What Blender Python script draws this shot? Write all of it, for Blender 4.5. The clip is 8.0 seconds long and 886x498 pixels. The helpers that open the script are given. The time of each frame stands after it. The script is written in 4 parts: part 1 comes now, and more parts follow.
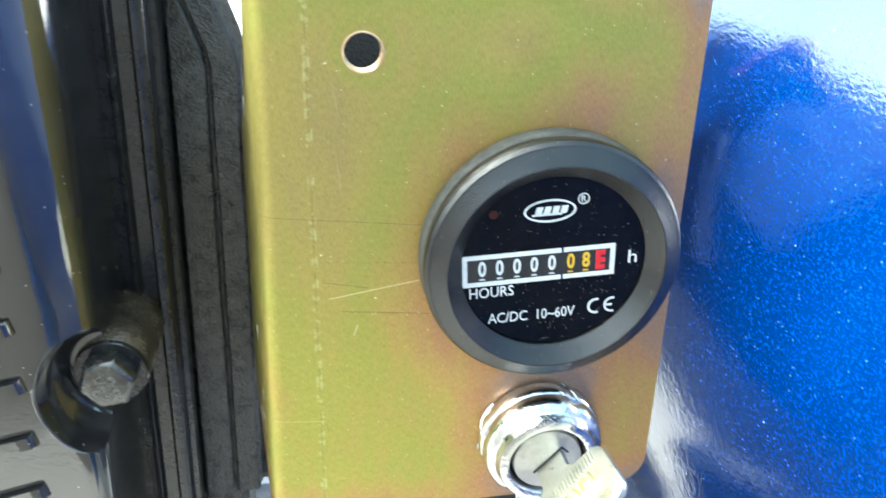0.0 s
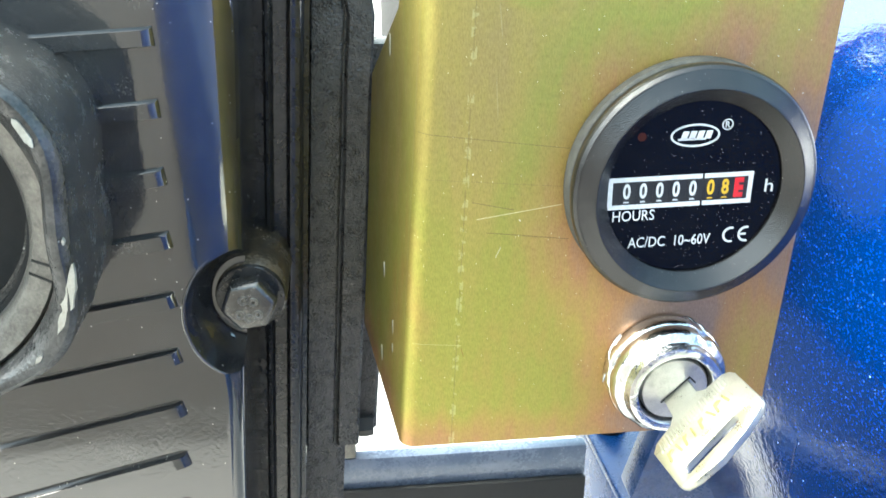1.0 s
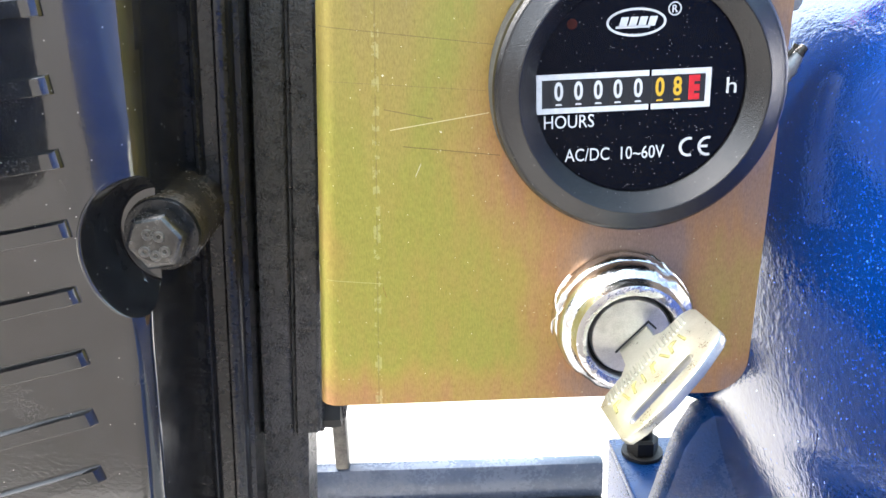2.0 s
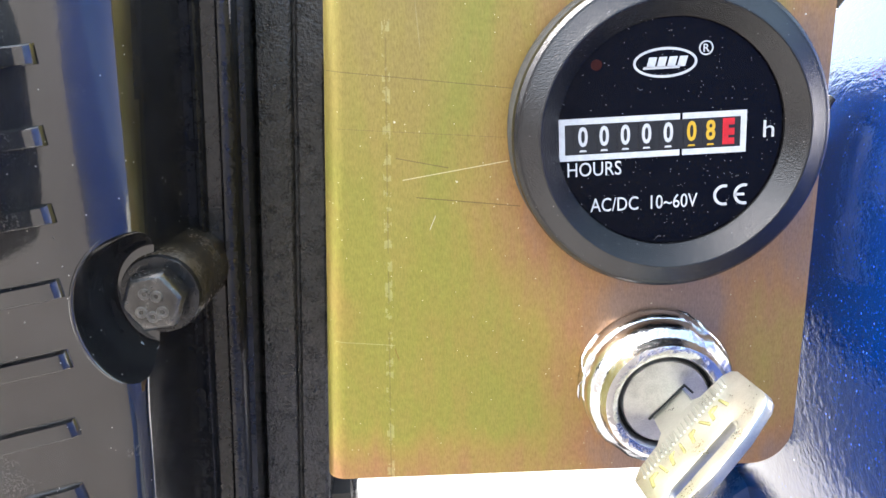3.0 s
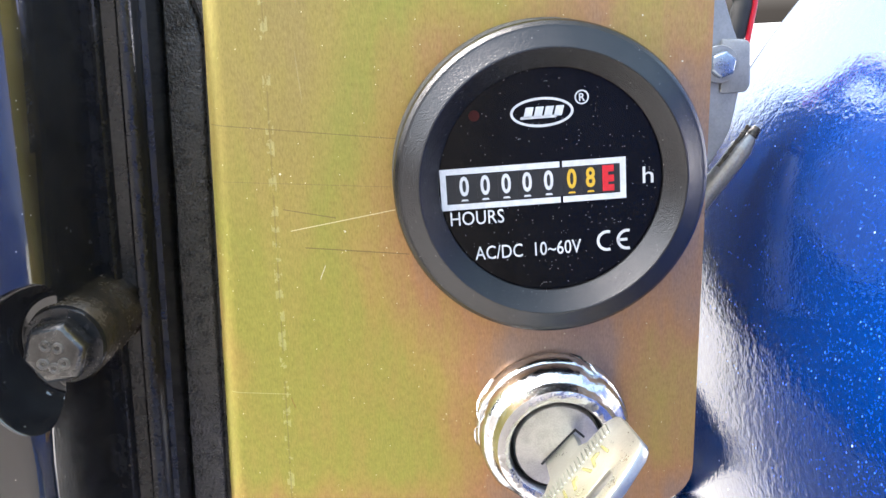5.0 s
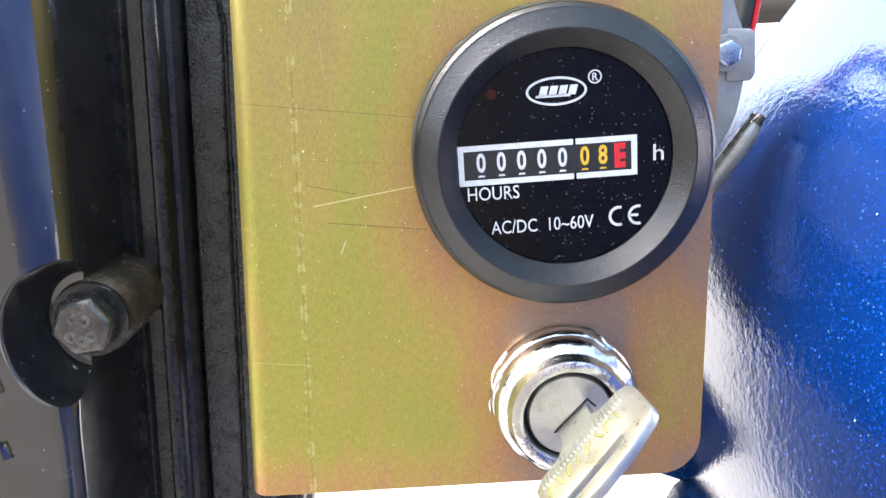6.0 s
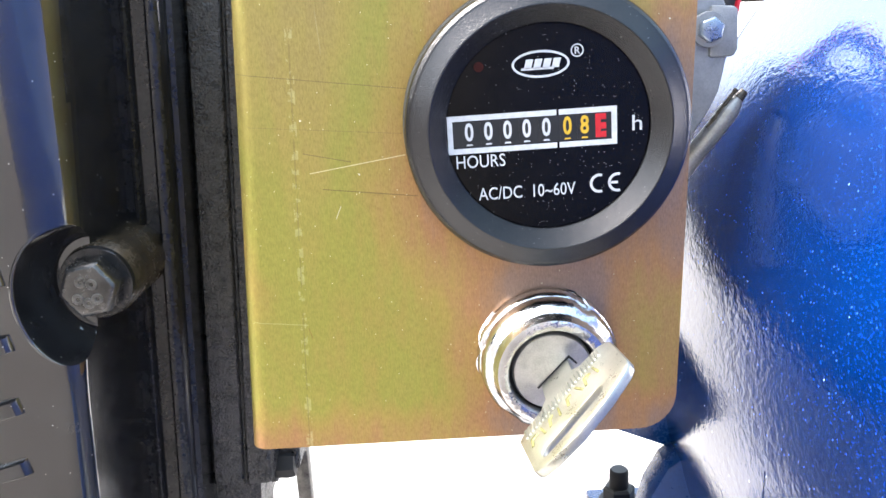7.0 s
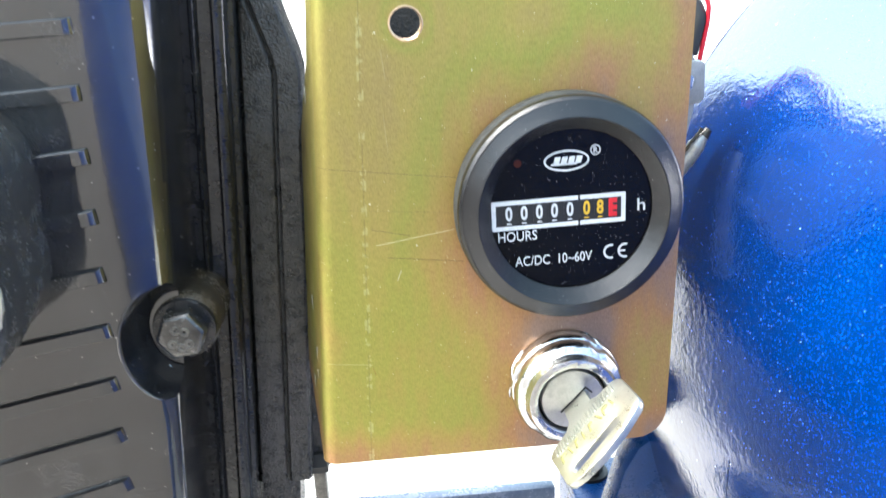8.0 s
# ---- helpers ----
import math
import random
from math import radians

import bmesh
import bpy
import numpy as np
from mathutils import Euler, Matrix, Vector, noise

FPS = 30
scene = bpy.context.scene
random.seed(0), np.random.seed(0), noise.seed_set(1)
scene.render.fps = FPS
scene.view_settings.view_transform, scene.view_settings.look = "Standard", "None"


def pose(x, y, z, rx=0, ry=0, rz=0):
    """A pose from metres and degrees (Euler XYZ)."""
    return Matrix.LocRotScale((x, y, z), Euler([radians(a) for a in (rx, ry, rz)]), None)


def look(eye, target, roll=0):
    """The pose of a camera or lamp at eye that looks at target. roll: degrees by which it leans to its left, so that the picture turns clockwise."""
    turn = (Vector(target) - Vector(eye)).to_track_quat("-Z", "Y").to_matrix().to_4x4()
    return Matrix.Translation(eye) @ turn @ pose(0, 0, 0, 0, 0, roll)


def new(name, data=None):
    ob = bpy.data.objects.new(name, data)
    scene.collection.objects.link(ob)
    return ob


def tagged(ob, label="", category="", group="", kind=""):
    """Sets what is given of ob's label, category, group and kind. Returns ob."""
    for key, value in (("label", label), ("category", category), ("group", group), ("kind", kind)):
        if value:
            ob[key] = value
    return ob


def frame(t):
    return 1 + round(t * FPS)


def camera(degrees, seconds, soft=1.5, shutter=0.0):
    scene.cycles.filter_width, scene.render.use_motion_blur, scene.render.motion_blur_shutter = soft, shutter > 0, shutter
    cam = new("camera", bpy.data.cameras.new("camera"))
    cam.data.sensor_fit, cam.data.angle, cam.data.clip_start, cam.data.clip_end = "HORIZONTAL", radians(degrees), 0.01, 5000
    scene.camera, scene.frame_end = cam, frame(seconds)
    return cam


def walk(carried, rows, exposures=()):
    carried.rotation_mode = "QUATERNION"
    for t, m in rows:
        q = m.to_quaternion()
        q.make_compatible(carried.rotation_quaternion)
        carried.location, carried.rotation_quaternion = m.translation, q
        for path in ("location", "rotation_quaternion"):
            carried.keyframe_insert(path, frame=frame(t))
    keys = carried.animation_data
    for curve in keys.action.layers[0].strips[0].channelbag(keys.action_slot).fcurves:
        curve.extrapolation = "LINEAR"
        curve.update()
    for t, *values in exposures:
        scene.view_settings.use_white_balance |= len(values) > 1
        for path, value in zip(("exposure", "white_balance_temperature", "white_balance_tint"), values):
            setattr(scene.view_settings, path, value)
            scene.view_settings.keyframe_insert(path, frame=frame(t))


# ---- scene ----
cam = camera(54.0, 8.0, shutter=0.2)
PATH = [
    (0, (-0.0479, -0.1711, 0.8441), (0.209, 1.593, -0.062), -0.51),
    (0.2, (-0.0563, -0.1758, 0.8426), (0.169, 1.629, 0.010), -0.78),
    (0.4, (-0.0654, -0.1726, 0.8491), (0.161, 1.628, 0.008), -0.24),
    (0.5, (-0.0735, -0.1703, 0.8450), (0.176, 1.617, -0.018), 0.25),
    (0.7, (-0.0815, -0.1740, 0.8339), (0.139, 1.622, -0.018), 0.22),
    (0.8, (-0.0809, -0.1781, 0.8278), (0.127, 1.635, 0.010), 0.15),
    (1, (-0.0806, -0.1866, 0.8227), (0.151, 1.624, 0.006), 0.54),
    (1.2, (-0.0576, -0.1918, 0.8165), (0.130, 1.637, 0.029), 0.05),
    (2.3, (-0.0426, -0.1710, 0.7780), (-0.007, 1.727, 0.149), -1.39),
    (2.5, (-0.0434, -0.1691, 0.7786), (-0.003, 1.741, 0.186), -1.21),
    (3, (-0.0434, -0.1651, 0.7771), (-0.022, 1.763, 0.247), -1.93),
    (3.5, (-0.0305, -0.1618, 0.7763), (-0.005, 1.774, 0.272), -2.23),
    (4, (-0.0239, -0.1628, 0.7800), (0.004, 1.776, 0.292), -2.66),
    (4.2, (-0.0229, -0.1638, 0.7810), (0.014, 1.771, 0.275), -2.66),
    (5.5, (-0.0236, -0.1668, 0.7826), (0.016, 1.773, 0.295), -2.91),
    (6, (-0.0265, -0.1719, 0.7794), (0.010, 1.766, 0.285), -2.77),
    (6.5, (-0.0257, -0.1775, 0.7795), (0.019, 1.753, 0.259), -2.81),
    (7, (-0.0260, -0.1819, 0.7791), (0.022, 1.742, 0.236), -2.56),
    (7.2, (-0.0285, -0.1848, 0.7783), (0.038, 1.734, 0.217), -2.70),
    (7.5, (-0.0293, -0.1878, 0.7816), (0.062, 1.719, 0.186), -2.44),
    (7.8, (-0.0428, -0.2031, 0.8001), (0.104, 1.685, 0.156), -1.93),
    (8, (-0.0515, -0.2139, 0.8170), (0.123, 1.671, 0.170), -2.23),
]
walk(cam, [(t, look(eye, target, roll)) for t, eye, target, roll in PATH],
     [(0.0, 2.78, 5900, -10), (1.2, 2.95, 6150, -7), (2.4, 2.68, 6200, 7), (7.4, 2.68, 6150, 7), (8.0, 2.75, 6000, 0)])

# ---- light: hazy bright day, a veiled sun high behind the engine ----
world = bpy.data.worlds.new("world")
scene.world = world
world.use_nodes = True
wn = world.node_tree
wn.nodes.clear()
sky = wn.nodes.new("ShaderNodeTexSky")
sky.sky_type = "NISHITA"
sky.sun_disc = False
sky.sun_elevation = radians(55)
sky.sun_rotation = radians(-69)
sky.air_density, sky.dust_density, sky.ozone_density = 0.8, 7.0, 0.6
back = wn.nodes.new("ShaderNodeBackground")
back.inputs["Strength"].default_value = 0.15
wout = wn.nodes.new("ShaderNodeOutputWorld")
veil = wn.nodes.new("ShaderNodeHueSaturation")
veil.inputs["Hue"].default_value = 0.475
veil.inputs["Saturation"].default_value, veil.inputs["Value"].default_value = 0.85, 1.35
wn.links.new(sky.outputs[0], veil.inputs["Color"])
wn.links.new(veil.outputs[0], back.inputs[0])
wn.links.new(back.outputs[0], wout.inputs[0])

sun_data = bpy.data.lights.new("sun", "SUN")
sun_data.energy, sun_data.angle, sun_data.color = 2.0, radians(28), (1.0, 0.97, 0.93)
sun = new("sun", sun_data)
sun.matrix_world = look((-4.9, 1.9, 7.6), (0, 0, 0))


# ---- materials ----
def nodes_of(name):
    m = bpy.data.materials.new(name)
    m.use_nodes = True
    t = m.node_tree
    return m, t, t.nodes["Principled BSDF"]


def node(t, kind, **values):
    n = t.nodes.new(kind)
    for key, value in values.items():
        n.inputs[key.replace("_", " ")].default_value = value
    return n


def coords(t):
    return t.nodes.new("ShaderNodeTexCoord").outputs["Object"]


def noise_of(t, scale, detail=3.0, rough=0.55, vector=None):
    n = node(t, "ShaderNodeTexNoise", Scale=scale, Detail=detail, Roughness=rough)
    t.links.new(vector or coords(t), n.inputs["Vector"])
    return n.outputs["Fac"]


def ramp(t, fac, stops):
    r = t.nodes.new("ShaderNodeValToRGB")
    e = r.color_ramp.elements
    while len(e) < len(stops):
        e.new(0.5)
    for k, (p, c) in zip(e, stops):
        k.position, k.color = p, (*c, 1.0) if len(c) == 3 else c
    t.links.new(fac, r.inputs[0])
    return r.outputs[0]


def grey(v):
    return (v, v, v)


def mix(t, fac, a, b, kind="MIX"):
    m = t.nodes.new("ShaderNodeMix")
    m.data_type, m.blend_type = "RGBA", kind
    for socket, value in ((m.inputs[0], fac), (m.inputs[6], a), (m.inputs[7], b)):
        if isinstance(value, (int, float)):
            socket.default_value = value
        elif isinstance(value, tuple):
            socket.default_value = (*value, 1.0)
        else:
            t.links.new(value, socket)
    return m.outputs[2]


def maths(t, op, a, b=0.0, c=0.0):
    m = t.nodes.new("ShaderNodeMath")
    m.operation = op
    for socket, value in zip(m.inputs, (a, b, c)):
        if isinstance(value, (int, float)):
            socket.default_value = value
        else:
            t.links.new(value, socket)
    return m.outputs[0]


def bump(t, p, height, strength, distance, below=None):
    b = node(t, "ShaderNodeBump", Strength=strength, Distance=distance)
    t.links.new(height, b.inputs["Height"])
    if below is not None:
        t.links.new(below, b.inputs["Normal"])
    t.links.new(b.outputs[0], p.inputs["Normal"])
    return b.outputs[0]


def specks(t, scale, size, chance):
    """Sparse bright grains: 1 inside a grain."""
    v = node(t, "ShaderNodeTexVoronoi", Scale=scale)
    t.links.new(coords(t), v.inputs["Vector"])
    near = maths(t, "LESS_THAN", v.outputs["Distance"], size)
    sep = t.nodes.new("ShaderNodeSeparateColor")
    t.links.new(v.outputs["Color"], sep.inputs[0])
    return maths(t, "MULTIPLY", near, maths(t, "LESS_THAN", sep.outputs[0], chance))


def surface(name, dark, light, rough, metal=0.0, scale=200, fine=3000, bumps=(0.15, 0.0002), spread=0.1, coat=0.0, dust=None, smear=0.0):
    """A surface with large stains and fine grain: base between dark and light."""
    m, t, p = nodes_of(name)
    big = noise_of(t, scale, 4)
    small = noise_of(t, fine, 2)
    both = maths(t, "MULTIPLY_ADD", small, 0.35, maths(t, "MULTIPLY", big, 0.65))
    base = ramp(t, both, ((0.35, dark), (0.65, light)))
    if dust:
        base = mix(t, specks(t, *dust[:3]), base, dust[3])
    if smear:
        patch = ramp(t, noise_of(t, 55, 4, 0.6), ((0.54, grey(0.0)), (0.70, grey(1.0))))
        fleck = ramp(t, noise_of(t, 2300, 3, 0.7), ((0.52, grey(0.0)), (0.66, grey(1.0))))
        base = mix(t, maths(t, "MULTIPLY", maths(t, "MULTIPLY", patch, fleck), smear), base, (0.24, 0.225, 0.20))
    t.links.new(base, p.inputs["Base Color"])
    t.links.new(ramp(t, both, ((0.3, grey(max(0.02, rough - spread))), (0.7, grey(rough + spread)))), p.inputs["Roughness"])
    p.inputs["Metallic"].default_value = metal
    p.inputs["Coat Weight"].default_value = coat
    p.inputs["Coat Roughness"].default_value = 0.06
    if bumps[0]:
        bump(t, p, small, *bumps)
    return m


GAUGE = Vector((0.0008, 0.0, 0.7539))
PRINT = Vector((0.0, 0.0, 0.7545))
LOCK = Vector((0.0006, 0.0, 0.7024))


def zinc_material():
    """Yellow passivated zinc: a metal film whose tint shifts with its thickness, thicker round openings and edges."""
    m, t, p = nodes_of("yellow_zinc")
    c = coords(t)
    sep = t.nodes.new("ShaderNodeSeparateXYZ")
    t.links.new(c, sep.inputs[0])

    def halo(centre, radius, width):
        d = t.nodes.new("ShaderNodeVectorMath")
        d.operation = "DISTANCE"
        t.links.new(c, d.inputs[0])
        d.inputs[1].default_value = centre
        r = t.nodes.new("ShaderNodeMapRange")
        for key, value in ((1, radius), (2, radius + width), (3, 1.0), (4, 0.0)):
            r.inputs[key].default_value = value
        r.interpolation_type = "SMOOTHSTEP"
        t.links.new(d.outputs["Value"], r.inputs[0])
        return r.outputs[0]

    def edge(socket, start, end):
        r = t.nodes.new("ShaderNodeMapRange")
        r.interpolation_type = "SMOOTHSTEP"
        r.inputs[1].default_value, r.inputs[2].default_value = start, end
        t.links.new(socket, r.inputs[0])
        return r.outputs[0]

    stretched = t.nodes.new("ShaderNodeMapping")
    stretched.inputs["Scale"].default_value = (1.0, 1.0, 0.38)
    t.links.new(c, stretched.inputs["Vector"])
    clouds = noise_of(t, 34, 3, 0.5, stretched.outputs[0])
    blotch = noise_of(t, 110, 4, 0.6)
    film = maths(t, "MULTIPLY_ADD", blotch, 0.13, maths(t, "MULTIPLY_ADD", clouds, 0.62, 0.12))
    strokes = t.nodes.new("ShaderNodeMapping")
    strokes.inputs["Rotation"].default_value = (0.0, 0.32, 0.0)
    strokes.inputs["Scale"].default_value = (1.0, 1.0, 0.22)
    t.links.new(c, strokes.inputs["Vector"])
    film = maths(t, "ADD", film, maths(t, "MULTIPLY_ADD", noise_of(t, 210, 3, 0.6, strokes.outputs[0]), 0.34, -0.17))
    film = maths(t, "ADD", film, maths(t, "MULTIPLY", halo(GAUGE, 0.026, 0.027), 0.40))
    film = maths(t, "ADD", film, maths(t, "MULTIPLY", halo(LOCK, 0.013, 0.016), 0.30))
    film = maths(t, "ADD", film, maths(t, "MULTIPLY", halo((-0.0386, 0.0, 0.8011), 0.003, 0.006), 0.3))
    film = maths(t, "ADD", film, maths(t, "MULTIPLY", edge(sep.outputs[2], 0.800, 0.8205), 0.28))
    film = maths(t, "ADD", film, maths(t, "MULTIPLY", edge(sep.outputs[0], 0.018, 0.032), 0.24))
    film = maths(t, "ADD", film, maths(t, "MULTIPLY", edge(sep.outputs[2], 0.696, 0.683), 0.24))
    film = maths(t, "ADD", film, maths(t, "MULTIPLY_ADD", edge(sep.outputs[2], 0.715, 0.765), -0.17, 0.06))
    film = maths(t, "ADD", film, maths(t, "MULTIPLY", maths(t, "MULTIPLY", edge(sep.outputs[0], -0.01, 0.02), edge(sep.outputs[2], 0.775, 0.795)), 0.20))
    tint = ramp(t, film, ((0.20, (0.31, 0.225, 0.085)), (0.38, (0.345, 0.272, 0.072)), (0.54, (0.295, 0.280, 0.058)), (0.68, (0.35, 0.262, 0.070)), (0.86, (0.365, 0.20, 0.088)), (1.0, (0.28, 0.185, 0.13))))
    olive = maths(t, "MULTIPLY", edge(sep.outputs[0], 0.0, -0.05), edge(sep.outputs[2], 0.725, 0.775))
    tint = mix(t, maths(t, "MULTIPLY", olive, 0.3), tint, (0.205, 0.185, 0.070))
    # where a tool slid down the sheet
    lane = maths(t, "ABSOLUTE", maths(t, "ADD", maths(t, "ADD", sep.outputs[0], 0.0517), maths(t, "MULTIPLY_ADD", sep.outputs[2], -0.036, 0.027)))
    ticks = maths(t, "MULTIPLY", maths(t, "LESS_THAN", lane, 0.00075), maths(t, "GREATER_THAN", noise_of(t, 330, 3, 0.7), 0.54))
    tint = mix(t, maths(t, "MULTIPLY", ticks, 0.27), tint, (0.62, 0.60, 0.30))
    trace = maths(t, "MULTIPLY", maths(t, "LESS_THAN", lane, 0.00016), maths(t, "GREATER_THAN", noise_of(t, 90, 2), 0.42))
    tint = mix(t, maths(t, "MULTIPLY", trace, 0.35), tint, (0.15, 0.12, 0.05))

    def scratch(x0, z0, x1, z1, width, strength, colour, below):
        """A fine straight scratch from one place of the sheet to another."""
        slope = (z1 - z0) / (x1 - x0)
        off = maths(t, "ABSOLUTE", maths(t, "SUBTRACT", sep.outputs[2], maths(t, "MULTIPLY_ADD", sep.outputs[0], slope, z0 - slope * x0)))
        span = maths(t, "LESS_THAN", maths(t, "ABSOLUTE", maths(t, "SUBTRACT", sep.outputs[0], (x0 + x1) / 2)), abs(x1 - x0) / 2)
        return mix(t, maths(t, "MULTIPLY", maths(t, "MULTIPLY", maths(t, "LESS_THAN", off, width), span), strength), below, colour)

    for line in ((-0.0489, 0.7457, -0.0285, 0.7488, 0.00009, 0.9, (0.72, 0.64, 0.38)), (-0.0464, 0.7422, -0.0262, 0.7398, 0.00010, 0.8, (0.12, 0.09, 0.04)),
                 (-0.0625, 0.7669, -0.0276, 0.7625, 0.00009, 0.7, (0.14, 0.11, 0.05)), (-0.0610, 0.7560, -0.0290, 0.7533, 0.00006, 0.5, (0.16, 0.12, 0.06)),
                 (-0.0500, 0.7500, -0.0400, 0.7478, 0.00010, 0.7, (0.13, 0.10, 0.05)), (-0.0440, 0.7357, -0.0428, 0.7384, 0.00022, 0.8, (0.66, 0.62, 0.45)),
                 (-0.0640, 0.7130, -0.0520, 0.7118, 0.00007, 0.6, (0.58, 0.56, 0.26)), (-0.0450, 0.7950, -0.0442, 0.7880, 0.0006, 0.25, (0.55, 0.52, 0.36)),
                 (-0.0452, 0.7790, -0.0446, 0.7705, 0.0010, 0.22, (0.58, 0.55, 0.36)), (-0.0520, 0.7110, -0.0512, 0.7085, 0.00030, 0.6, (0.24, 0.09, 0.03))):
        tint = scratch(*line[:5], line[5] * 0.85, line[6], tint)
    tint = mix(t, specks(t, 260, 0.06, 0.06), tint, (0.72, 0.68, 0.50))
    # Sparkle of the zinc grain, painted into the tint as bright specks.
    tint = mix(t, specks(t, 1500, 0.16, 0.035), tint, (0.78, 0.70, 0.42))
    brushed = t.nodes.new("ShaderNodeMapping")
    brushed.inputs["Scale"].default_value = (1.0, 1.0, 0.30)
    t.links.new(c, brushed.inputs["Vector"])
    mottle = ramp(t, maths(t, "MULTIPLY_ADD", noise_of(t, 3000, 3, 0.7, brushed.outputs[0]), 0.7, maths(t, "MULTIPLY", noise_of(t, 700, 3, 0.6), 0.3)), ((0.34, grey(0.84)), (0.52, grey(1.06)), (0.68, grey(1.25))))
    tint = mix(t, 1.0, tint, mottle, "MULTIPLY")
    t.links.new(tint, p.inputs["Base Color"])
    grain = t.nodes.new("ShaderNodeMapping")
    grain.inputs["Scale"].default_value = (1.0, 1.0, 0.16)
    t.links.new(c, grain.inputs["Vector"])
    fine = noise_of(t, 2600, 3, 0.6, grain.outputs[0])
    p.inputs["Metallic"].default_value = 0.68
    t.links.new(ramp(t, maths(t, "MULTIPLY_ADD", fine, 0.4, maths(t, "MULTIPLY", blotch, 0.6)), ((0.3, grey(0.34)), (0.7, grey(0.50)))), p.inputs["Roughness"])
    bump(t, p, fine, 0.28, 0.00014)
    return m


def tank_material():
    """Thick blue enamel with orange peel and dust grains in it."""
    m, t, p = nodes_of("blue_enamel")
    big = noise_of(t, 18, 3)
    base = ramp(t, big, ((0.3, (0.0002, 0.010, 0.069)), (0.7, (0.0004, 0.0145, 0.093))))
    tilted = t.nodes.new("ShaderNodeMapping")
    tilted.inputs["Scale"].default_value = (1.0, 0.55, 0.8)
    tilted.inputs["Rotation"].default_value = (0.7, 0.0, 0.0)
    t.links.new(coords(t), tilted.inputs["Vector"])
    flakes = ramp(t, noise_of(t, 1700, 3, 0.6, tilted.outputs[0]), ((0.54, grey(0.0)), (0.74, grey(1.0))))
    base = mix(t, maths(t, "MULTIPLY", flakes, 0.62), base, (0.010, 0.070, 0.30))
    base = mix(t, specks(t, 560, 0.15, 0.16), base, (0.08, 0.15, 0.40))
    base = mix(t, specks(t, 210, 0.07, 0.12), base, (0.45, 0.50, 0.66))
    t.links.new(base, p.inputs["Base Color"])
    p.inputs["Roughness"].default_value = 0.5
    p.inputs["Specular IOR Level"].default_value = 0.0
    p.inputs["Coat Weight"].default_value = 1.0
    p.inputs["Coat IOR"].default_value = 1.9
    p.inputs["Coat Roughness"].default_value = 0.085
    peel = noise_of(t, 420, 2, 0.5, tilted.outputs[0])
    coarse = noise_of(t, 1150, 2, 0.6, tilted.outputs[0])
    height = maths(t, "MULTIPLY_ADD", coarse, 0.4, maths(t, "MULTIPLY", peel, 0.6))
    bent = bump(t, p, height, 0.25, 0.0009)
    t.links.new(bent, p.inputs["Coat Normal"])
    return m


def concrete_material():
    m, t, p = nodes_of("pale_concrete")
    a, b = noise_of(t, 0.9, 5), noise_of(t, 60, 3)
    both = maths(t, "MULTIPLY_ADD", b, 0.4, maths(t, "MULTIPLY", a, 0.6))
    t.links.new(ramp(t, both, ((0.3, (0.20, 0.195, 0.185)), (0.7, (0.28, 0.27, 0.26)))), p.inputs["Base Color"])
    p.inputs["Roughness"].default_value = 0.9
    bump(t, p, b, 0.3, 0.004)
    return m


BRICK_PLAIN = surface("grey_brown_plaster", (0.22, 0.20, 0.175), (0.32, 0.29, 0.26), 0.85, scale=1.2, fine=30, bumps=(0.3, 0.004))
ZINC = zinc_material()
ENAMEL = tank_material()
CONCRETE = concrete_material()
GLOSS_BLACK = surface("gloss_black_paint", (0.009, 0.009, 0.010), (0.022, 0.022, 0.022), 0.10, scale=120, fine=900, bumps=(0.06, 0.0006), spread=0.05, coat=1.0, dust=(1000, 0.15, 0.035, (0.34, 0.33, 0.30)), smear=0.35)
GLOSS_BLACK.node_tree.nodes["Principled BSDF"].inputs["Specular IOR Level"].default_value = 0.75
GLOSS_BLACK.node_tree.nodes["Principled BSDF"].inputs["Coat IOR"].default_value = 1.55
SATIN_BLACK = surface("satin_black_paint", (0.009, 0.009, 0.010), (0.022, 0.021, 0.021), 0.22, scale=160, fine=1100, bumps=(0.15, 0.0005), spread=0.06)
CAST_BLACK = surface("rough_cast_black_paint", (0.020, 0.0185, 0.018), (0.058, 0.053, 0.050), 0.30, scale=260, fine=1300, bumps=(0.75, 0.0012), spread=0.10)
BEZEL_BLACK = surface("satin_black_plastic", (0.004, 0.004, 0.005), (0.008, 0.008, 0.009), 0.20, scale=300, fine=3300, bumps=(0.6, 0.00016), spread=0.05, dust=(2400, 0.15, 0.04, (0.30, 0.29, 0.28)))
BEZEL_BLACK.node_tree.nodes["Principled BSDF"].inputs["Specular IOR Level"].default_value = 0.5
FACE_BLACK = surface("gloss_black_dial", (0.002, 0.002, 0.0025), (0.004, 0.004, 0.0045), 0.12, scale=300, fine=4000, bumps=(0.0, 0.0), spread=0.04, dust=(2600, 0.19, 0.09, (0.34, 0.34, 0.34)))
FACE_BLACK.node_tree.nodes["Principled BSDF"].inputs["Specular IOR Level"].default_value = 0.16
DUSTY_RUBBER = surface("dusty_rubber", (0.014, 0.014, 0.013), (0.055, 0.055, 0.046), 0.7, scale=500, fine=3000, bumps=(0.6, 0.0003))
RUBBER = surface("black_rubber", (0.010, 0.010, 0.010), (0.022, 0.022, 0.021), 0.6, scale=200, fine=2500)
WHITE_PRINT = surface("white_print", (0.50, 0.50, 0.49), (0.62, 0.62, 0.61), 0.5, scale=900, fine=6000, bumps=(0.0, 0.0))
YELLOW_PRINT = surface("yellow_print", (0.52, 0.31, 0.015), (0.66, 0.41, 0.02), 0.5, scale=900, fine=6000, bumps=(0.0, 0.0))
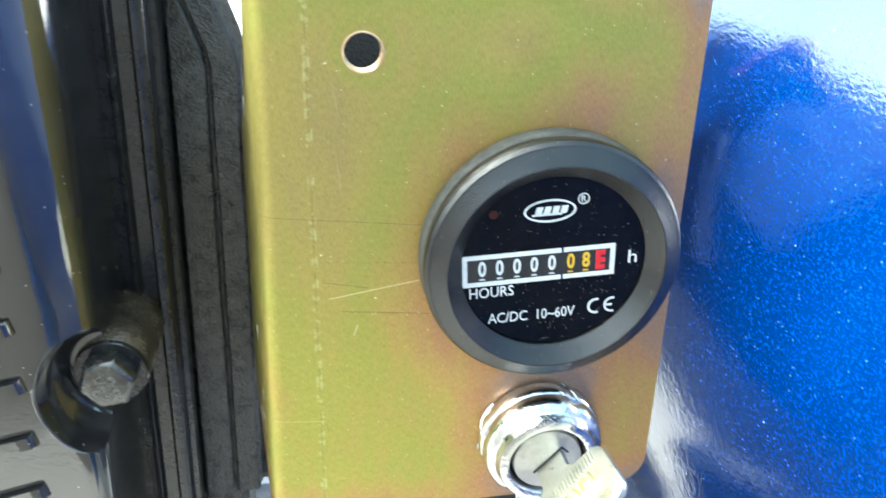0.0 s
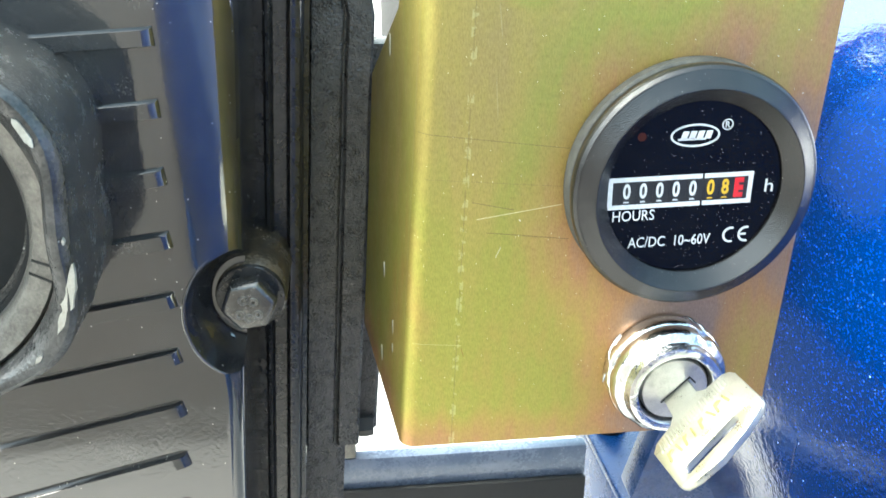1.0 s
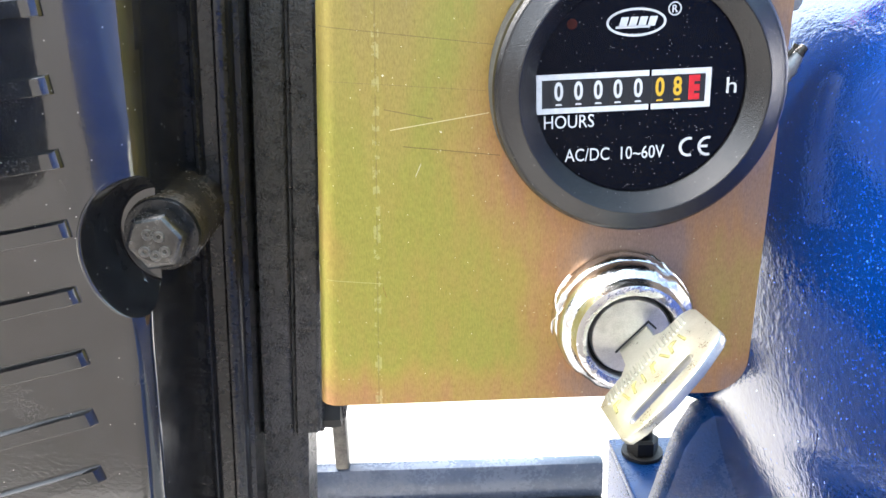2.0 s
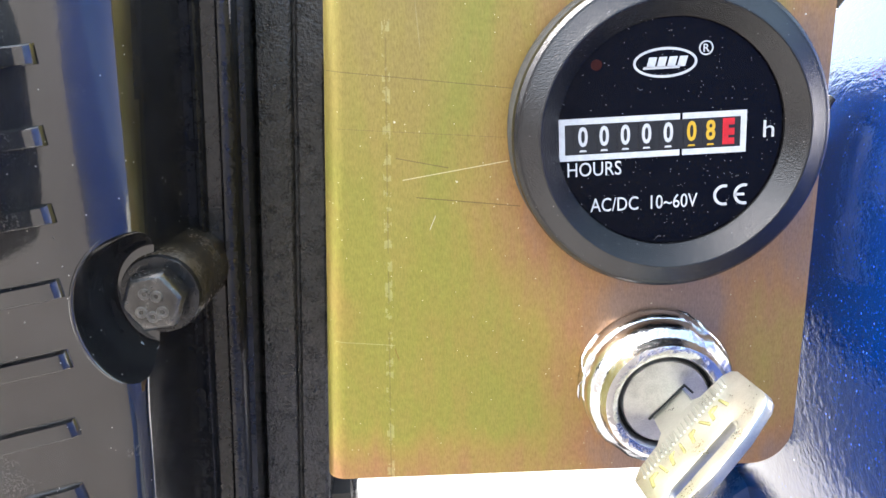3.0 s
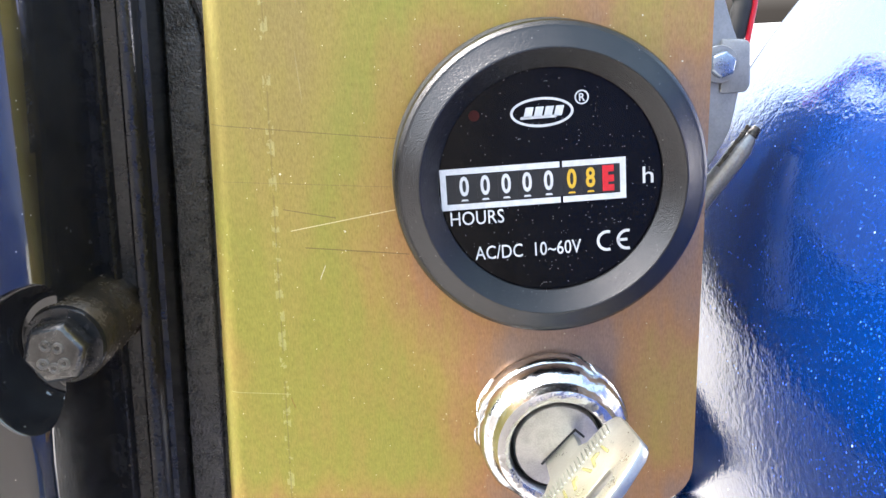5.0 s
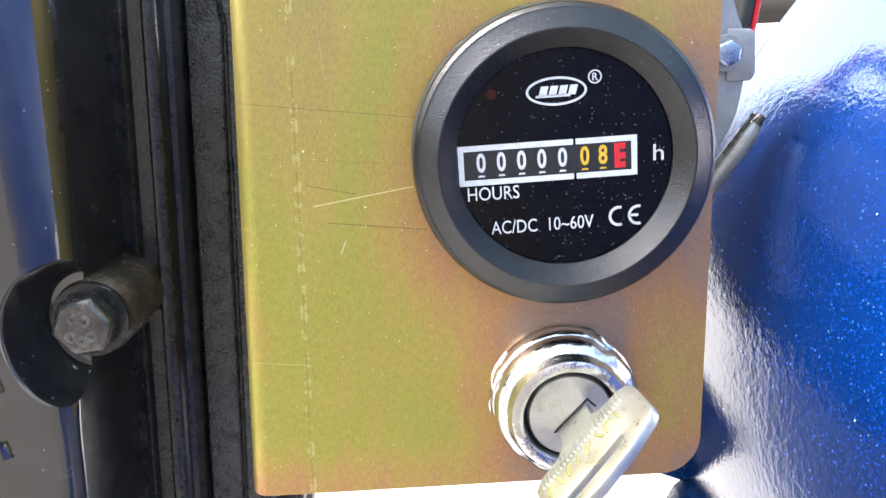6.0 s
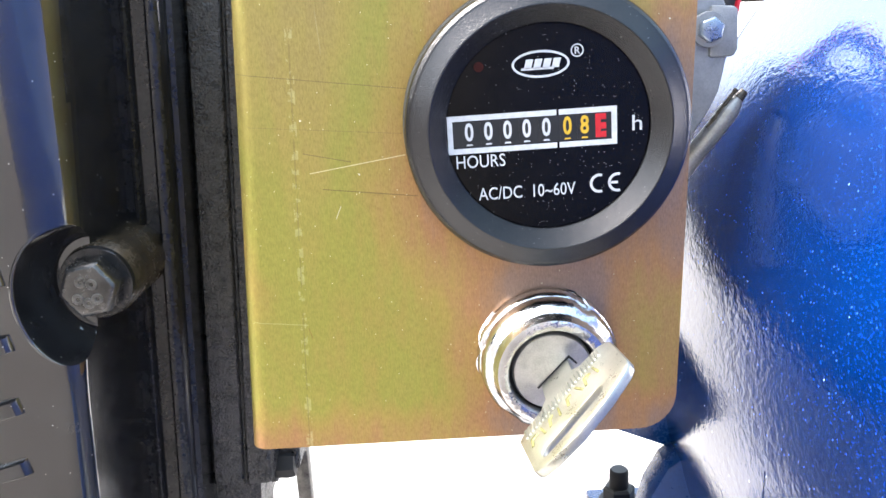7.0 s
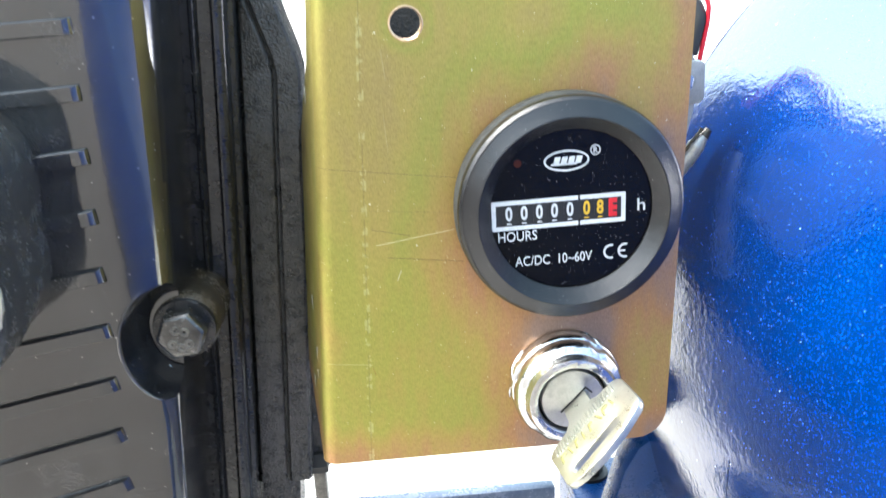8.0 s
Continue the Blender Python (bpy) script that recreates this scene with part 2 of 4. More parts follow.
RED_PRINT = surface("red_print", (0.42, 0.008, 0.012), (0.58, 0.012, 0.018), 0.45, scale=900, fine=6000, bumps=(0.0, 0.0))
DRUM_BLACK = surface("number_drum_black", (0.005, 0.005, 0.005), (0.010, 0.010, 0.010), 0.5, scale=900, fine=6000, bumps=(0.0, 0.0))
LED_RED = surface("unlit_red_led", (0.028, 0.007, 0.006), (0.045, 0.010, 0.008), 0.6, scale=900, fine=6000, bumps=(0.0, 0.0))
LED_RED.node_tree.nodes["Principled BSDF"].inputs["Specular IOR Level"].default_value = 0.1
CHROME = surface("chrome_plating", (0.50, 0.50, 0.51), (0.72, 0.72, 0.72), 0.20, 1.0, scale=170, fine=520, bumps=(0.35, 0.0007), spread=0.09)
BRUSHED = surface("brushed_lock_cylinder", (0.36, 0.355, 0.34), (0.52, 0.51, 0.49), 0.42, 1.0, scale=400, fine=3200, bumps=(0.25, 0.0001), spread=0.08)
NICKEL = surface("nickel_plated_key", (0.43, 0.425, 0.35), (0.58, 0.57, 0.49), 0.32, 0.9, scale=160, fine=2600, bumps=(0.15, 0.0001), spread=0.08)
KEY_TINT = surface("yellowed_key_marks", (0.13, 0.12, 0.04), (0.26, 0.24, 0.09), 0.45, 0.3, scale=300, fine=2600)
COPPER_EDGE = surface("coppery_punched_edge", (0.42, 0.27, 0.15), (0.66, 0.48, 0.30), 0.35, 0.7, scale=500, fine=3000)
HUB_BLACK = surface("worn_black_casting", (0.018, 0.018, 0.018), (0.055, 0.054, 0.052), 0.24, scale=150, fine=1300, bumps=(0.5, 0.0006), spread=0.09, dust=(420, 0.13, 0.10, (0.30, 0.29, 0.26)))
BOSS_BROWN = surface("oil_browned_casting", (0.020, 0.016, 0.011), (0.085, 0.066, 0.044), 0.24, 0.1, scale=120, fine=1200, bumps=(0.5, 0.0005), spread=0.1)
BOLT_GREY = surface("black_oxide_bolt", (0.05, 0.048, 0.046), (0.13, 0.127, 0.122), 0.22, 0.8, scale=420, fine=1700, bumps=(0.4, 0.0003), spread=0.10)
ALUMINIUM = surface("cast_aluminium", (0.20, 0.205, 0.21), (0.29, 0.295, 0.30), 0.55, 0.3, scale=220, fine=1500, bumps=(0.3, 0.0003))
ZINC_BLUE = surface("blue_zinc_bolt", (0.20, 0.24, 0.31), (0.34, 0.39, 0.47), 0.3, 0.8, scale=400, fine=2000)
PIPE_GREY = surface("weathered_steel_pipe", (0.24, 0.235, 0.225), (0.42, 0.41, 0.395), 0.4, 0.6, scale=90, fine=1200)
BARE_CHIP = surface("chipped_bare_metal", (0.30, 0.285, 0.24), (0.46, 0.44, 0.38), 0.45, 0.5, scale=700, fine=3000)
RED_WIRE = surface("red_cable_sleeve", (0.45, 0.008, 0.02), (0.60, 0.012, 0.03), 0.35, scale=300, fine=2000)
# Near black for recesses and scribed lines: their shade put into the colour.
GAP_SHADE = surface("painted_gap_shade", (0.004, 0.004, 0.004), (0.008, 0.008, 0.008), 0.8, scale=300, fine=3000, bumps=(0.0, 0.0))
FRAME_GREY = surface("blue_grey_frame_paint", (0.10, 0.13, 0.19), (0.17, 0.20, 0.27), 0.28, scale=40, fine=700, bumps=(0.2, 0.0005), coat=0.3)
WORN_RIM = surface("worn_black_rim", (0.022, 0.022, 0.022), (0.085, 0.083, 0.080), 0.20, 0.3, scale=130, fine=1300, bumps=(0.4, 0.0006), spread=0.10, dust=(600, 0.12, 0.06, (0.30, 0.29, 0.27)))
SADDLE_BLUE = surface("blue_saddle_paint", (0.002, 0.024, 0.105), (0.004, 0.040, 0.165), 0.28, scale=60, fine=900, bumps=(0.25, 0.0005), spread=0.06)
# Matt and near black so that the block mirrors dark in the tank.
MATT_IRON = surface("matt_dark_iron", (0.008, 0.008, 0.008), (0.022, 0.021, 0.020), 0.92, scale=90, fine=900, bumps=(0.8, 0.0015), spread=0.05)
CAST_FACE = surface("worn_grey_casting", (0.075, 0.071, 0.065), (0.19, 0.18, 0.16), 0.36, 0.5, scale=240, fine=1500, bumps=(0.5, 0.0004), spread=0.1)


# ---- building ----
# the machine stands a little askew of the bracket
ASKEW = Matrix.Translation((-0.0996, 0.0147, 0.7212)) @ pose(0, 0, 0, 0.3, -0.6, -1.35) @ Matrix.Translation((0.1, -0.02, -0.72))


def thing(name, at, label, category, group="", kind="", stand=None):
    """An Empty that carries the parts of a thing; stand: how the whole thing is turned and moved."""
    ob = new(name)
    ob.empty_display_size = 0.01
    ob.matrix_world = (stand or Matrix()) @ Matrix.Translation(at)
    ob["at"] = tuple(at)
    return tagged(ob, label, category, group, kind)


def part(name, bm, material, parent, label="", smooth=40):
    """Links a bmesh, given in world places, as one mesh under its thing or part."""
    mesh = bpy.data.meshes.new(name)
    bmesh.ops.recalc_face_normals(bm, faces=bm.faces)
    bm.to_mesh(mesh)
    bm.free()
    mesh.materials.append(material)
    if smooth:
        mesh.shade_smooth()
        mesh.set_sharp_from_angle(angle=radians(smooth))
    ob = new(name, mesh)
    if parent is not None:
        ob.parent = parent
        ob.matrix_parent_inverse = Matrix.Translation(-Vector(parent.get("at", (0, 0, 0))))
    if label:
        tagged(ob, label)
    return ob


def solid(name, bm, material, label, category, group="", kind="", stand=None):
    """A thing made of one mesh."""
    if stand:
        bm.transform(stand)
    return tagged(part(name, bm, material, None), label, category, group, kind)


def lathe(profile, centre, segments=64, closed=False, wobble=0.0, axis="y"):
    """A turned shape round an axis through centre. profile: (radius, place along the axis), from the back to the front."""
    bm = bmesh.new()
    rings = []
    for r, d in profile:
        ring = []
        for i in range(segments if r > 1e-7 else 1):
            a = 2 * math.pi * i / segments
            q = r * (1 + wobble * noise.noise((math.cos(a) * 2, math.sin(a) * 2, d * 400)))
            u, v = q * math.cos(a), q * math.sin(a)
            place = {"y": (u, d, v), "x": (d, u, v), "z": (u, v, d)}[axis]
            ring.append(bm.verts.new(Vector(centre) + Vector(place)))
        rings.append(ring)
    if closed:
        rings.append(rings[0])
    for a, b in zip(rings, rings[1:]):
        n = max(len(a), len(b))
        for i in range(n):
            j = (i + 1) % n
            if len(a) == 1:
                bm.faces.new((a[0], b[i], b[j]))
            elif len(b) == 1:
                bm.faces.new((a[i], a[j], b[0]))
            else:
                bm.faces.new((a[i], a[j], b[j], b[i]))
    if not closed:
        for ring in (rings[0], rings[-1]):
            if len(ring) > 2:
                bm.faces.new(ring)
    return bm


def prism(outline, depth0, depth1, frame_of, bevel=0.0, segments=2):
    """A flat outline (u, v) drawn out between two depths; frame_of(u, v, w) gives the world place."""
    bm = bmesh.new()
    a = [bm.verts.new(frame_of(u, v, depth0)) for u, v in outline]
    b = [bm.verts.new(frame_of(u, v, depth1)) for u, v in outline]
    bm.faces.new(a)
    bm.faces.new(b)
    for i in range(len(a)):
        j = (i + 1) % len(a)
        bm.faces.new((a[i], a[j], b[j], b[i]))
    bmesh.ops.recalc_face_normals(bm, faces=bm.faces)
    if bevel:
        bmesh.ops.bevel(bm, geom=list(bm.edges), offset=bevel, segments=segments, affect="EDGES", profile=0.5, clamp_overlap=True)
    return bm


def on_front(u, v, w):
    """u right, v up, w towards the viewer's side of the sheet."""
    return Vector((u, -w, v))


def level(u, v, w):
    """u right, v back, w up."""
    return Vector((u, v, w))


def box(x0, x1, y0, y1, z0, z1, bevel=0.002, segments=2):
    return prism([(x0, y0), (x1, y0), (x1, y1), (x0, y1)], z0, z1, level, bevel, segments)


def tube(points, radius, segments=12):
    """A round rod along points."""
    bm = bmesh.new()
    pts = [Vector(p) for p in points]
    rings = []
    for i, p in enumerate(pts):
        d = (pts[min(i + 1, len(pts) - 1)] - pts[max(i - 1, 0)]).normalized()
        u = d.orthogonal().normalized() if not rings else (side - d * side.dot(d)).normalized()
        side = u
        v = d.cross(u)
        r = radius[i] if isinstance(radius, (list, tuple)) else radius
        rings.append([bm.verts.new(p + r * (u * math.cos(2 * math.pi * k / segments) + v * math.sin(2 * math.pi * k / segments))) for k in range(segments)])
    for a, b in zip(rings, rings[1:]):
        for k in range(segments):
            bm.faces.new((a[k], a[(k + 1) % segments], b[(k + 1) % segments], b[k]))
    bm.faces.new(rings[0])
    bm.faces.new(rings[-1])
    return bm


def smooth_line(points, steps=8):
    """A Catmull-Rom line through points."""
    p = [Vector(q) for q in points]
    p = [2 * p[0] - p[1], *p, 2 * p[-1] - p[-2]]
    out = []
    for a, b, c, d in zip(p, p[1:], p[2:], p[3:]):
        for i in range(steps):
            s = i / steps
            out.append(0.5 * (2 * b + (c - a) * s + (2 * a - 5 * b + 4 * c - d) * s * s + (3 * b - a - 3 * c + d) * s ** 3))
    return out + [p[-2]]


def joined(*bms):
    out = bmesh.new()
    for b in bms:
        mesh = bpy.data.meshes.new("piece")
        b.to_mesh(mesh)
        b.free()
        out.from_mesh(mesh)
        bpy.data.meshes.remove(mesh)
    return out


def leaned(bm, slope=0.072, pivot=0.72):
    """The engine's castings lean a little to the tank's side."""
    for v in bm.verts:
        v.co.x += slope * (v.co.z - pivot)
    return bm


def lettering(text, size, centre, depth, turn=0.0, squeeze=1.0, shear=0.0, weight=0.0, align="CENTER"):
    """Built-in letters lying on the front of the dial."""
    curve = bpy.data.curves.new("letters", "FONT")
    curve.body, curve.size, curve.align_x, curve.align_y = text, size, align, "CENTER"
    curve.extrude, curve.offset, curve.shear, curve.resolution_u = 0.00004, weight, shear, 3
    ob = bpy.data.objects.new("letters", curve)
    scene.collection.objects.link(ob)
    mesh = bpy.data.meshes.new_from_object(ob.evaluated_get(bpy.context.evaluated_depsgraph_get()))
    bm = bmesh.new()
    bm.from_mesh(mesh)
    bpy.data.objects.remove(ob)
    bpy.data.curves.remove(curve)
    bpy.data.meshes.remove(mesh)
    m = Matrix.Translation((centre[0], depth, centre[1])) @ Matrix.Rotation(-radians(turn), 4, "Y") @ Matrix.Rotation(radians(90), 4, "X") @ Matrix.Diagonal((squeeze, 1, 1, 1))
    bm.transform(m)
    return bm


# ---- ground ----
bm = bmesh.new()
bmesh.ops.create_grid(bm, x_segments=2, y_segments=2, size=60)
solid("ground", bm, CONCRETE, "pale sunlit concrete ground", "ground", kind="structure")


# Added wall, never in view: it tones the reflections in the cover and dial.
bm = box(-9.0, 0.19, -1.22, -0.90, 0.0, 1.20, 0.02)
solid("reflected_wall", bm, BRICK_PLAIN, "unseen plain grey-brown wall added to shape the reflections", "wall", kind="structure")


# ---- the instrument bracket ----
Z0, Z1, XR = 0.682, 0.8205, 0.0318


def left_of(z):
    """The start of the bend, which leans."""
    return -0.0635 + 0.0545 * (z - Z0)


SPLAY = 0.11


def bracket_sheet():
    bm = bmesh.new()

    def arc(cx, cz, r, a0, a1, n=8):
        return [(cx + r * math.cos(radians(a0 + (a1 - a0) * i / n)), cz + r * math.sin(radians(a0 + (a1 - a0) * i / n))) for i in range(n + 1)]

    zs = [Z0 + (Z1 - Z0) * i / 12 for i in range(13)]
    left = [bm.verts.new((left_of(z), 0, z)) for z in zs]
    rim = arc(XR - 0.0065 + 0.0015, Z1 - 0.0065, 0.0065, 90, 0) + arc(XR - 0.0085 - 0.001, Z0 + 0.0085, 0.0085, 0, -90)
    outer = left + [bm.verts.new((x, 0, z)) for x, z in rim]
    edges = [bm.edges.new((a, b)) for a, b in zip(outer, outer[1:] + outer[:1])]
    for cx, cz, r, n in ((-0.0386, 0.8011, 0.0040, 28), (GAUGE.x, GAUGE.z, 0.0255, 48), (LOCK.x, LOCK.z, 0.0105, 32)):
        hole = [bm.verts.new((cx + r * math.cos(2 * math.pi * i / n), 0, cz + r * math.sin(2 * math.pi * i / n))) for i in range(n)]
        edges += [bm.edges.new((a, b)) for a, b in zip(hole, hole[1:] + hole[:1])]
    bmesh.ops.triangle_fill(bm, edges=edges, use_beauty=True)
    # the bend and the flange that runs back
    rows, radius, last = [left], 0.0042, radians(98)
    for i in range(1, 9):
        a = last * i / 8
        rows.append([bm.verts.new((left_of(z) - radius * math.sin(a), radius * (1 - math.cos(a)), z)) for z in zs])
    reach = 0.060
    for d in (0.12, 0.28, 0.40, 0.65, 1.0):
        row = []
        for z in zs:
            top = Z1 if d < 0.3 else 0.806 - 0.040 * d
            zz = Z0 + 0.002 * d + (z - Z0) * (top - Z0 - 0.002 * d) / (Z1 - Z0)
            row.append(bm.verts.new((left_of(zz) - radius * math.sin(last) - SPLAY * reach * d, radius * (1 - math.cos(last)) + reach * d, zz)))
        rows.append(row)
    for a, b in zip(rows, rows[1:]):
        for i in range(12):
            bm.faces.new((a[i], a[i + 1], b[i + 1], b[i]))
    bmesh.ops.remove_doubles(bm, verts=bm.verts, dist=1e-5)
    bmesh.ops.recalc_face_normals(bm, faces=bm.faces)
    if sum(f.normal.y * f.calc_area() for f in bm.faces) > 0:
        bmesh.ops.reverse_faces(bm, faces=bm.faces)
    # sheet thickness
    thick, offset = 0.0019, {}
    front = list(bm.faces)
    rim_edges = [e for e in bm.edges if e.is_boundary]
    for v in list(bm.verts):
        offset[v] = bm.verts.new(v.co - v.normal * thick)
    for f in front:
        bm.faces.new([offset[v] for v in reversed(f.verts)])
    for e in rim_edges:
        a, b = e.verts
        bm.faces.new((a, b, offset[b], offset[a]))
    return bm


bracket = thing("instrument_bracket", (-0.02, 0.0, Z0), "yellow zinc-plated sheet steel bracket holding the hour meter", "bracket")
BEND = 0.0052


def bracket_half(front):
    """The front with its bend, or the side flange behind it."""
    bm = bracket_sheet()
    gone = [f for f in bm.faces if (max(v.co.y for v in f.verts) > BEND and f.calc_center_median().x < -0.05) == front]
    bmesh.ops.delete(bm, geom=gone, context="FACES")
    return bm


part("front_sheet", bracket_half(True), ZINC, bracket, smooth=35)
part("side_flange", bracket_half(False), ZINC, bracket, smooth=35)
for z, y, long, wide in ((0.7786, 0.0380, 0.0036, 0.0010), (0.7173, 0.0340, 0.0028, 0.0012), (0.6913, 0.0325, 0.0030, 0.0010), (0.7075, 0.0185, 0.0024, 0.0007), (0.7015, 0.0178, 0.0016, 0.0006)):
    x = left_of(z) - 0.0042 * math.sin(radians(98)) - SPLAY * (y - 0.0048)
    part("nick", prism([(y - wide, z - long * 0.3), (y + wide * 0.2, z - long), (y + wide, z + long * 0.2), (y, z + long)], -0.0003, 0.00012, lambda u, v, w: Vector((x - SPLAY * (u - y) - w, u, v))), BARE_CHIP, bracket, "bare bright nick", 0)
part("hole_edge", lathe([(0.00365, 0.0020), (0.00402, 0.0020), (0.00425, -0.00012), (0.00400, -0.00022), (0.00372, 0.0002)], (-0.0386, 0.0, 0.8011), 40, closed=True), COPPER_EDGE, bracket, "coppery punched hole edge")


# ---- the hour meter ----
DIAL = -0.0062
meter = thing("hour_meter", GAUGE, "round black hour meter with a white-framed counter, on a yellow bracket", "gauge")
part("housing", lathe([(0.0, 0.036), (0.023, 0.036), (0.0245, 0.034), (0.0245, 0.0005), (0.0, 0.0005)], GAUGE, 48), BEZEL_BLACK, meter)
part("gasket", lathe([(0.0246, -0.0002), (0.0288, -0.0002), (0.0292, -0.0007), (0.0290, -0.0030), (0.0284, -0.0036), (0.0246, -0.0036)], GAUGE + Vector((-0.0003, 0.0, 0.0003)), 72, closed=True, wobble=0.006), DUSTY_RUBBER, meter, "dusty grey rubber gasket")
part("bezel", lathe([(0.0208, -0.0030), (0.0281, -0.0030), (0.0287, -0.0038), (0.0291, -0.0050), (0.0292, -0.0066), (0.0289, -0.0074), (0.0282, -0.0082), (0.0279, -0.0083), (0.0277, -0.0084), (0.0246, -0.0105), (0.0244, -0.01057), (0.0242, -0.0105), (0.0209, -0.0070), (0.0208, -0.0067)], GAUGE, 144, closed=True), BEZEL_BLACK, meter, smooth=14)
part("dial", lathe([(0.0, -0.0030), (0.0207, -0.0030), (0.0207, DIAL), (0.0, DIAL)], GAUGE, 72), FACE_BLACK, meter, "glossy black dial", 30)
INK = DIAL - 0.00006
TURN = 1.2


def dial(u, v):
    """A place on the dial from the meter's middle, in metres."""
    a = radians(TURN)
    return (PRINT.x + u * math.cos(a) - v * math.sin(a), PRINT.z + u * math.sin(a) + v * math.cos(a))


def on_dial(u, v, w):
    x, z = dial(u, v)
    return Vector((x, DIAL - w, z))


def flat(outline, w0=0.00002, w1=0.0001):
    return prism(outline, w0, w1, on_dial)


def bar(u0, u1, v0, v1, slant=0.0):
    return flat([(u0, v0), (u1, v0), (u1 + slant * (v1 - v0), v1), (u0 + slant * (v1 - v0), v1)])


def band(cu, cv, ru, rv, width, a0=0.0, a1=360.0, n=48):
    """A ring, or a piece of one, lying on the dial."""
    bm = bmesh.new()
    whole = abs(a1 - a0) >= 360
    loops = []
    for i in range(n if whole else n + 1):
        a = radians(a0 + (a1 - a0) * i / n)
        c, s = math.cos(a), math.sin(a)
        loops.append([bm.verts.new(on_dial(cu + (ru - k) * c, cv + (rv - k) * s, w)) for k, w in ((0, 0.00002), (0, 0.0001), (width, 0.0001), (width, 0.00002))])
    pairs = list(zip(loops, loops[1:] + loops[:1])) if whole else list(zip(loops, loops[1:]))
    for a, b in pairs:
        for k in range(4):
            bm.faces.new((a[k], b[k], b[(k + 1) % 4], a[(k + 1) % 4]))
    if not whole:
        bm.faces.new(loops[0])
        bm.faces.new(loops[-1])
    return bm


# the counter: a white frame in two runs round eight drums
U0, U1, V0, V1, T = -0.01970, 0.01485, -0.00480, 0.00295, 0.00110
GAP = 0.0028
frame_left = joined(bar(U0, GAP - 0.00025, V1 - T, V1), bar(U0, GAP - 0.00025, V0, V0 + T), bar(U0, U0 + T, V0 + T, V1 - T))
frame_right = joined(bar(GAP + 0.00025, U1, V1 - T, V1), bar(GAP + 0.00025, U1, V0, V0 + T), bar(U1 - T, U1, V0 + T, V1 - T))
part("counter_frame", joined(frame_left, frame_right), WHITE_PRINT, meter, "white counter frame", 0)
part("counter_window", bar(U0 + T + 0.0001, U1 - T - 0.0001, V0 + T + 0.0001, V1 - T - 0.0001), DRUM_BLACK, meter, "dark counter window", 0)
for i, u in enumerate((-0.0153, -0.0114, -0.0075, -0.0036, 0.0004, 0.0047, 0.0082, 0.0114)):
    drum = part("number_drum", flat([(u - (0.00095 if i == 7 else 0.0015), -0.0032), (u + 0.0012, -0.0032), (u + 0.0012, 0.0016), (u - (0.00095 if i == 7 else 0.0015), 0.0016)], 0.0001, 0.00022), RED_PRINT if i == 7 else DRUM_BLACK, meter, "red last drum" if i == 7 else "", 0)
    if i < 7:
        x, z = dial(u, -0.0006)
        figure = lettering("8" if i == 6 else "0", 0.0050, (x, z), DIAL - 0.00026, TURN, 0.72, weight=0.00012)
        part("figure", figure, WHITE_PRINT if i < 5 else YELLOW_PRINT, drum, "", 0)
        part("next_figure", flat([(u - 0.0007, -0.00318), (u + 0.0007, -0.00318), (u + 0.0005, -0.00285), (u - 0.0005, -0.00285)], 0.00023, 0.00027), WHITE_PRINT if i < 5 else YELLOW_PRINT, drum, "", 0)
    else:
        part("figure_gap", joined(flat([(u + 0.0001, -0.0002), (u + 0.0012, -0.0002), (u + 0.0012, 0.0004), (u + 0.0001, 0.0004)], 0.00023, 0.00027), flat([(u + 0.0001, -0.0020), (u + 0.0012, -0.0020), (u + 0.0012, -0.0015), (u + 0.0001, -0.0015)], 0.00023, 0.00027)), DRUM_BLACK, drum, "", 0)

def boxed(text, u0, u1, v0, v1, weight=0.0):
    """Built-in letters that fill a box on the dial."""
    bm = lettering(text, 0.004, (0.0, 0.0), INK, weight=weight)
    xs, zs = [v.co.x for v in bm.verts], [v.co.z for v in bm.verts]
    for v in bm.verts:
        x, z = dial(u0 + (u1 - u0) * (v.co.x - min(xs)) / (max(xs) - min(xs)), v0 + (v1 - v0) * (v.co.z - min(zs)) / (max(zs) - min(zs)))
        v.co.x, v.co.z = x, z
    return bm


for name, text, u0, u1, v0, v1 in (("hours_text", "HOURS", -0.0182, -0.0082, -0.0078, -0.0052), ("voltage_text", "AC/DC  10~60V", -0.0140, 0.0061, -0.0147, -0.0121), ("unit_text", "h", 0.0180, 0.0200, -0.0023, 0.0008)):
    part(name, boxed(text, u0, u1, v0, v1), WHITE_PRINT, meter, "", 0)
# maker's sign: an oval with a slanting row of blocks, and a small ring
slant = 0.28
blocks = [bar(-0.0037 + 0.00185 * i, -0.0037 + 0.00185 * i + 0.00145, 0.0114, 0.0132, slant) for i in range(4)]
part("maker_sign", joined(band(-0.0003, 0.0122, 0.0058, 0.0027, 0.00045), bar(-0.0042, 0.0024, 0.01155, 0.0111, slant), *blocks), WHITE_PRINT, meter, "white oval maker's sign", 0)
part("ring_sign", joined(band(0.00705, 0.0144, 0.0013, 0.0013, 0.00024), boxed("R", 0.00655, 0.00765, 0.0137, 0.0151, 0.00004)), WHITE_PRINT, meter, "", 0)
part("conformity_sign", joined(band(0.0111, -0.0128, 0.0020, 0.0020, 0.00052, 72, 288, 24), band(0.0149, -0.0128, 0.0020, 0.0020, 0.00052, 75, 285, 24), bar(0.0131, 0.0149, -0.01305, -0.01255)), WHITE_PRINT, meter, "", 0)
x, z = dial(-0.0127, 0.0124)
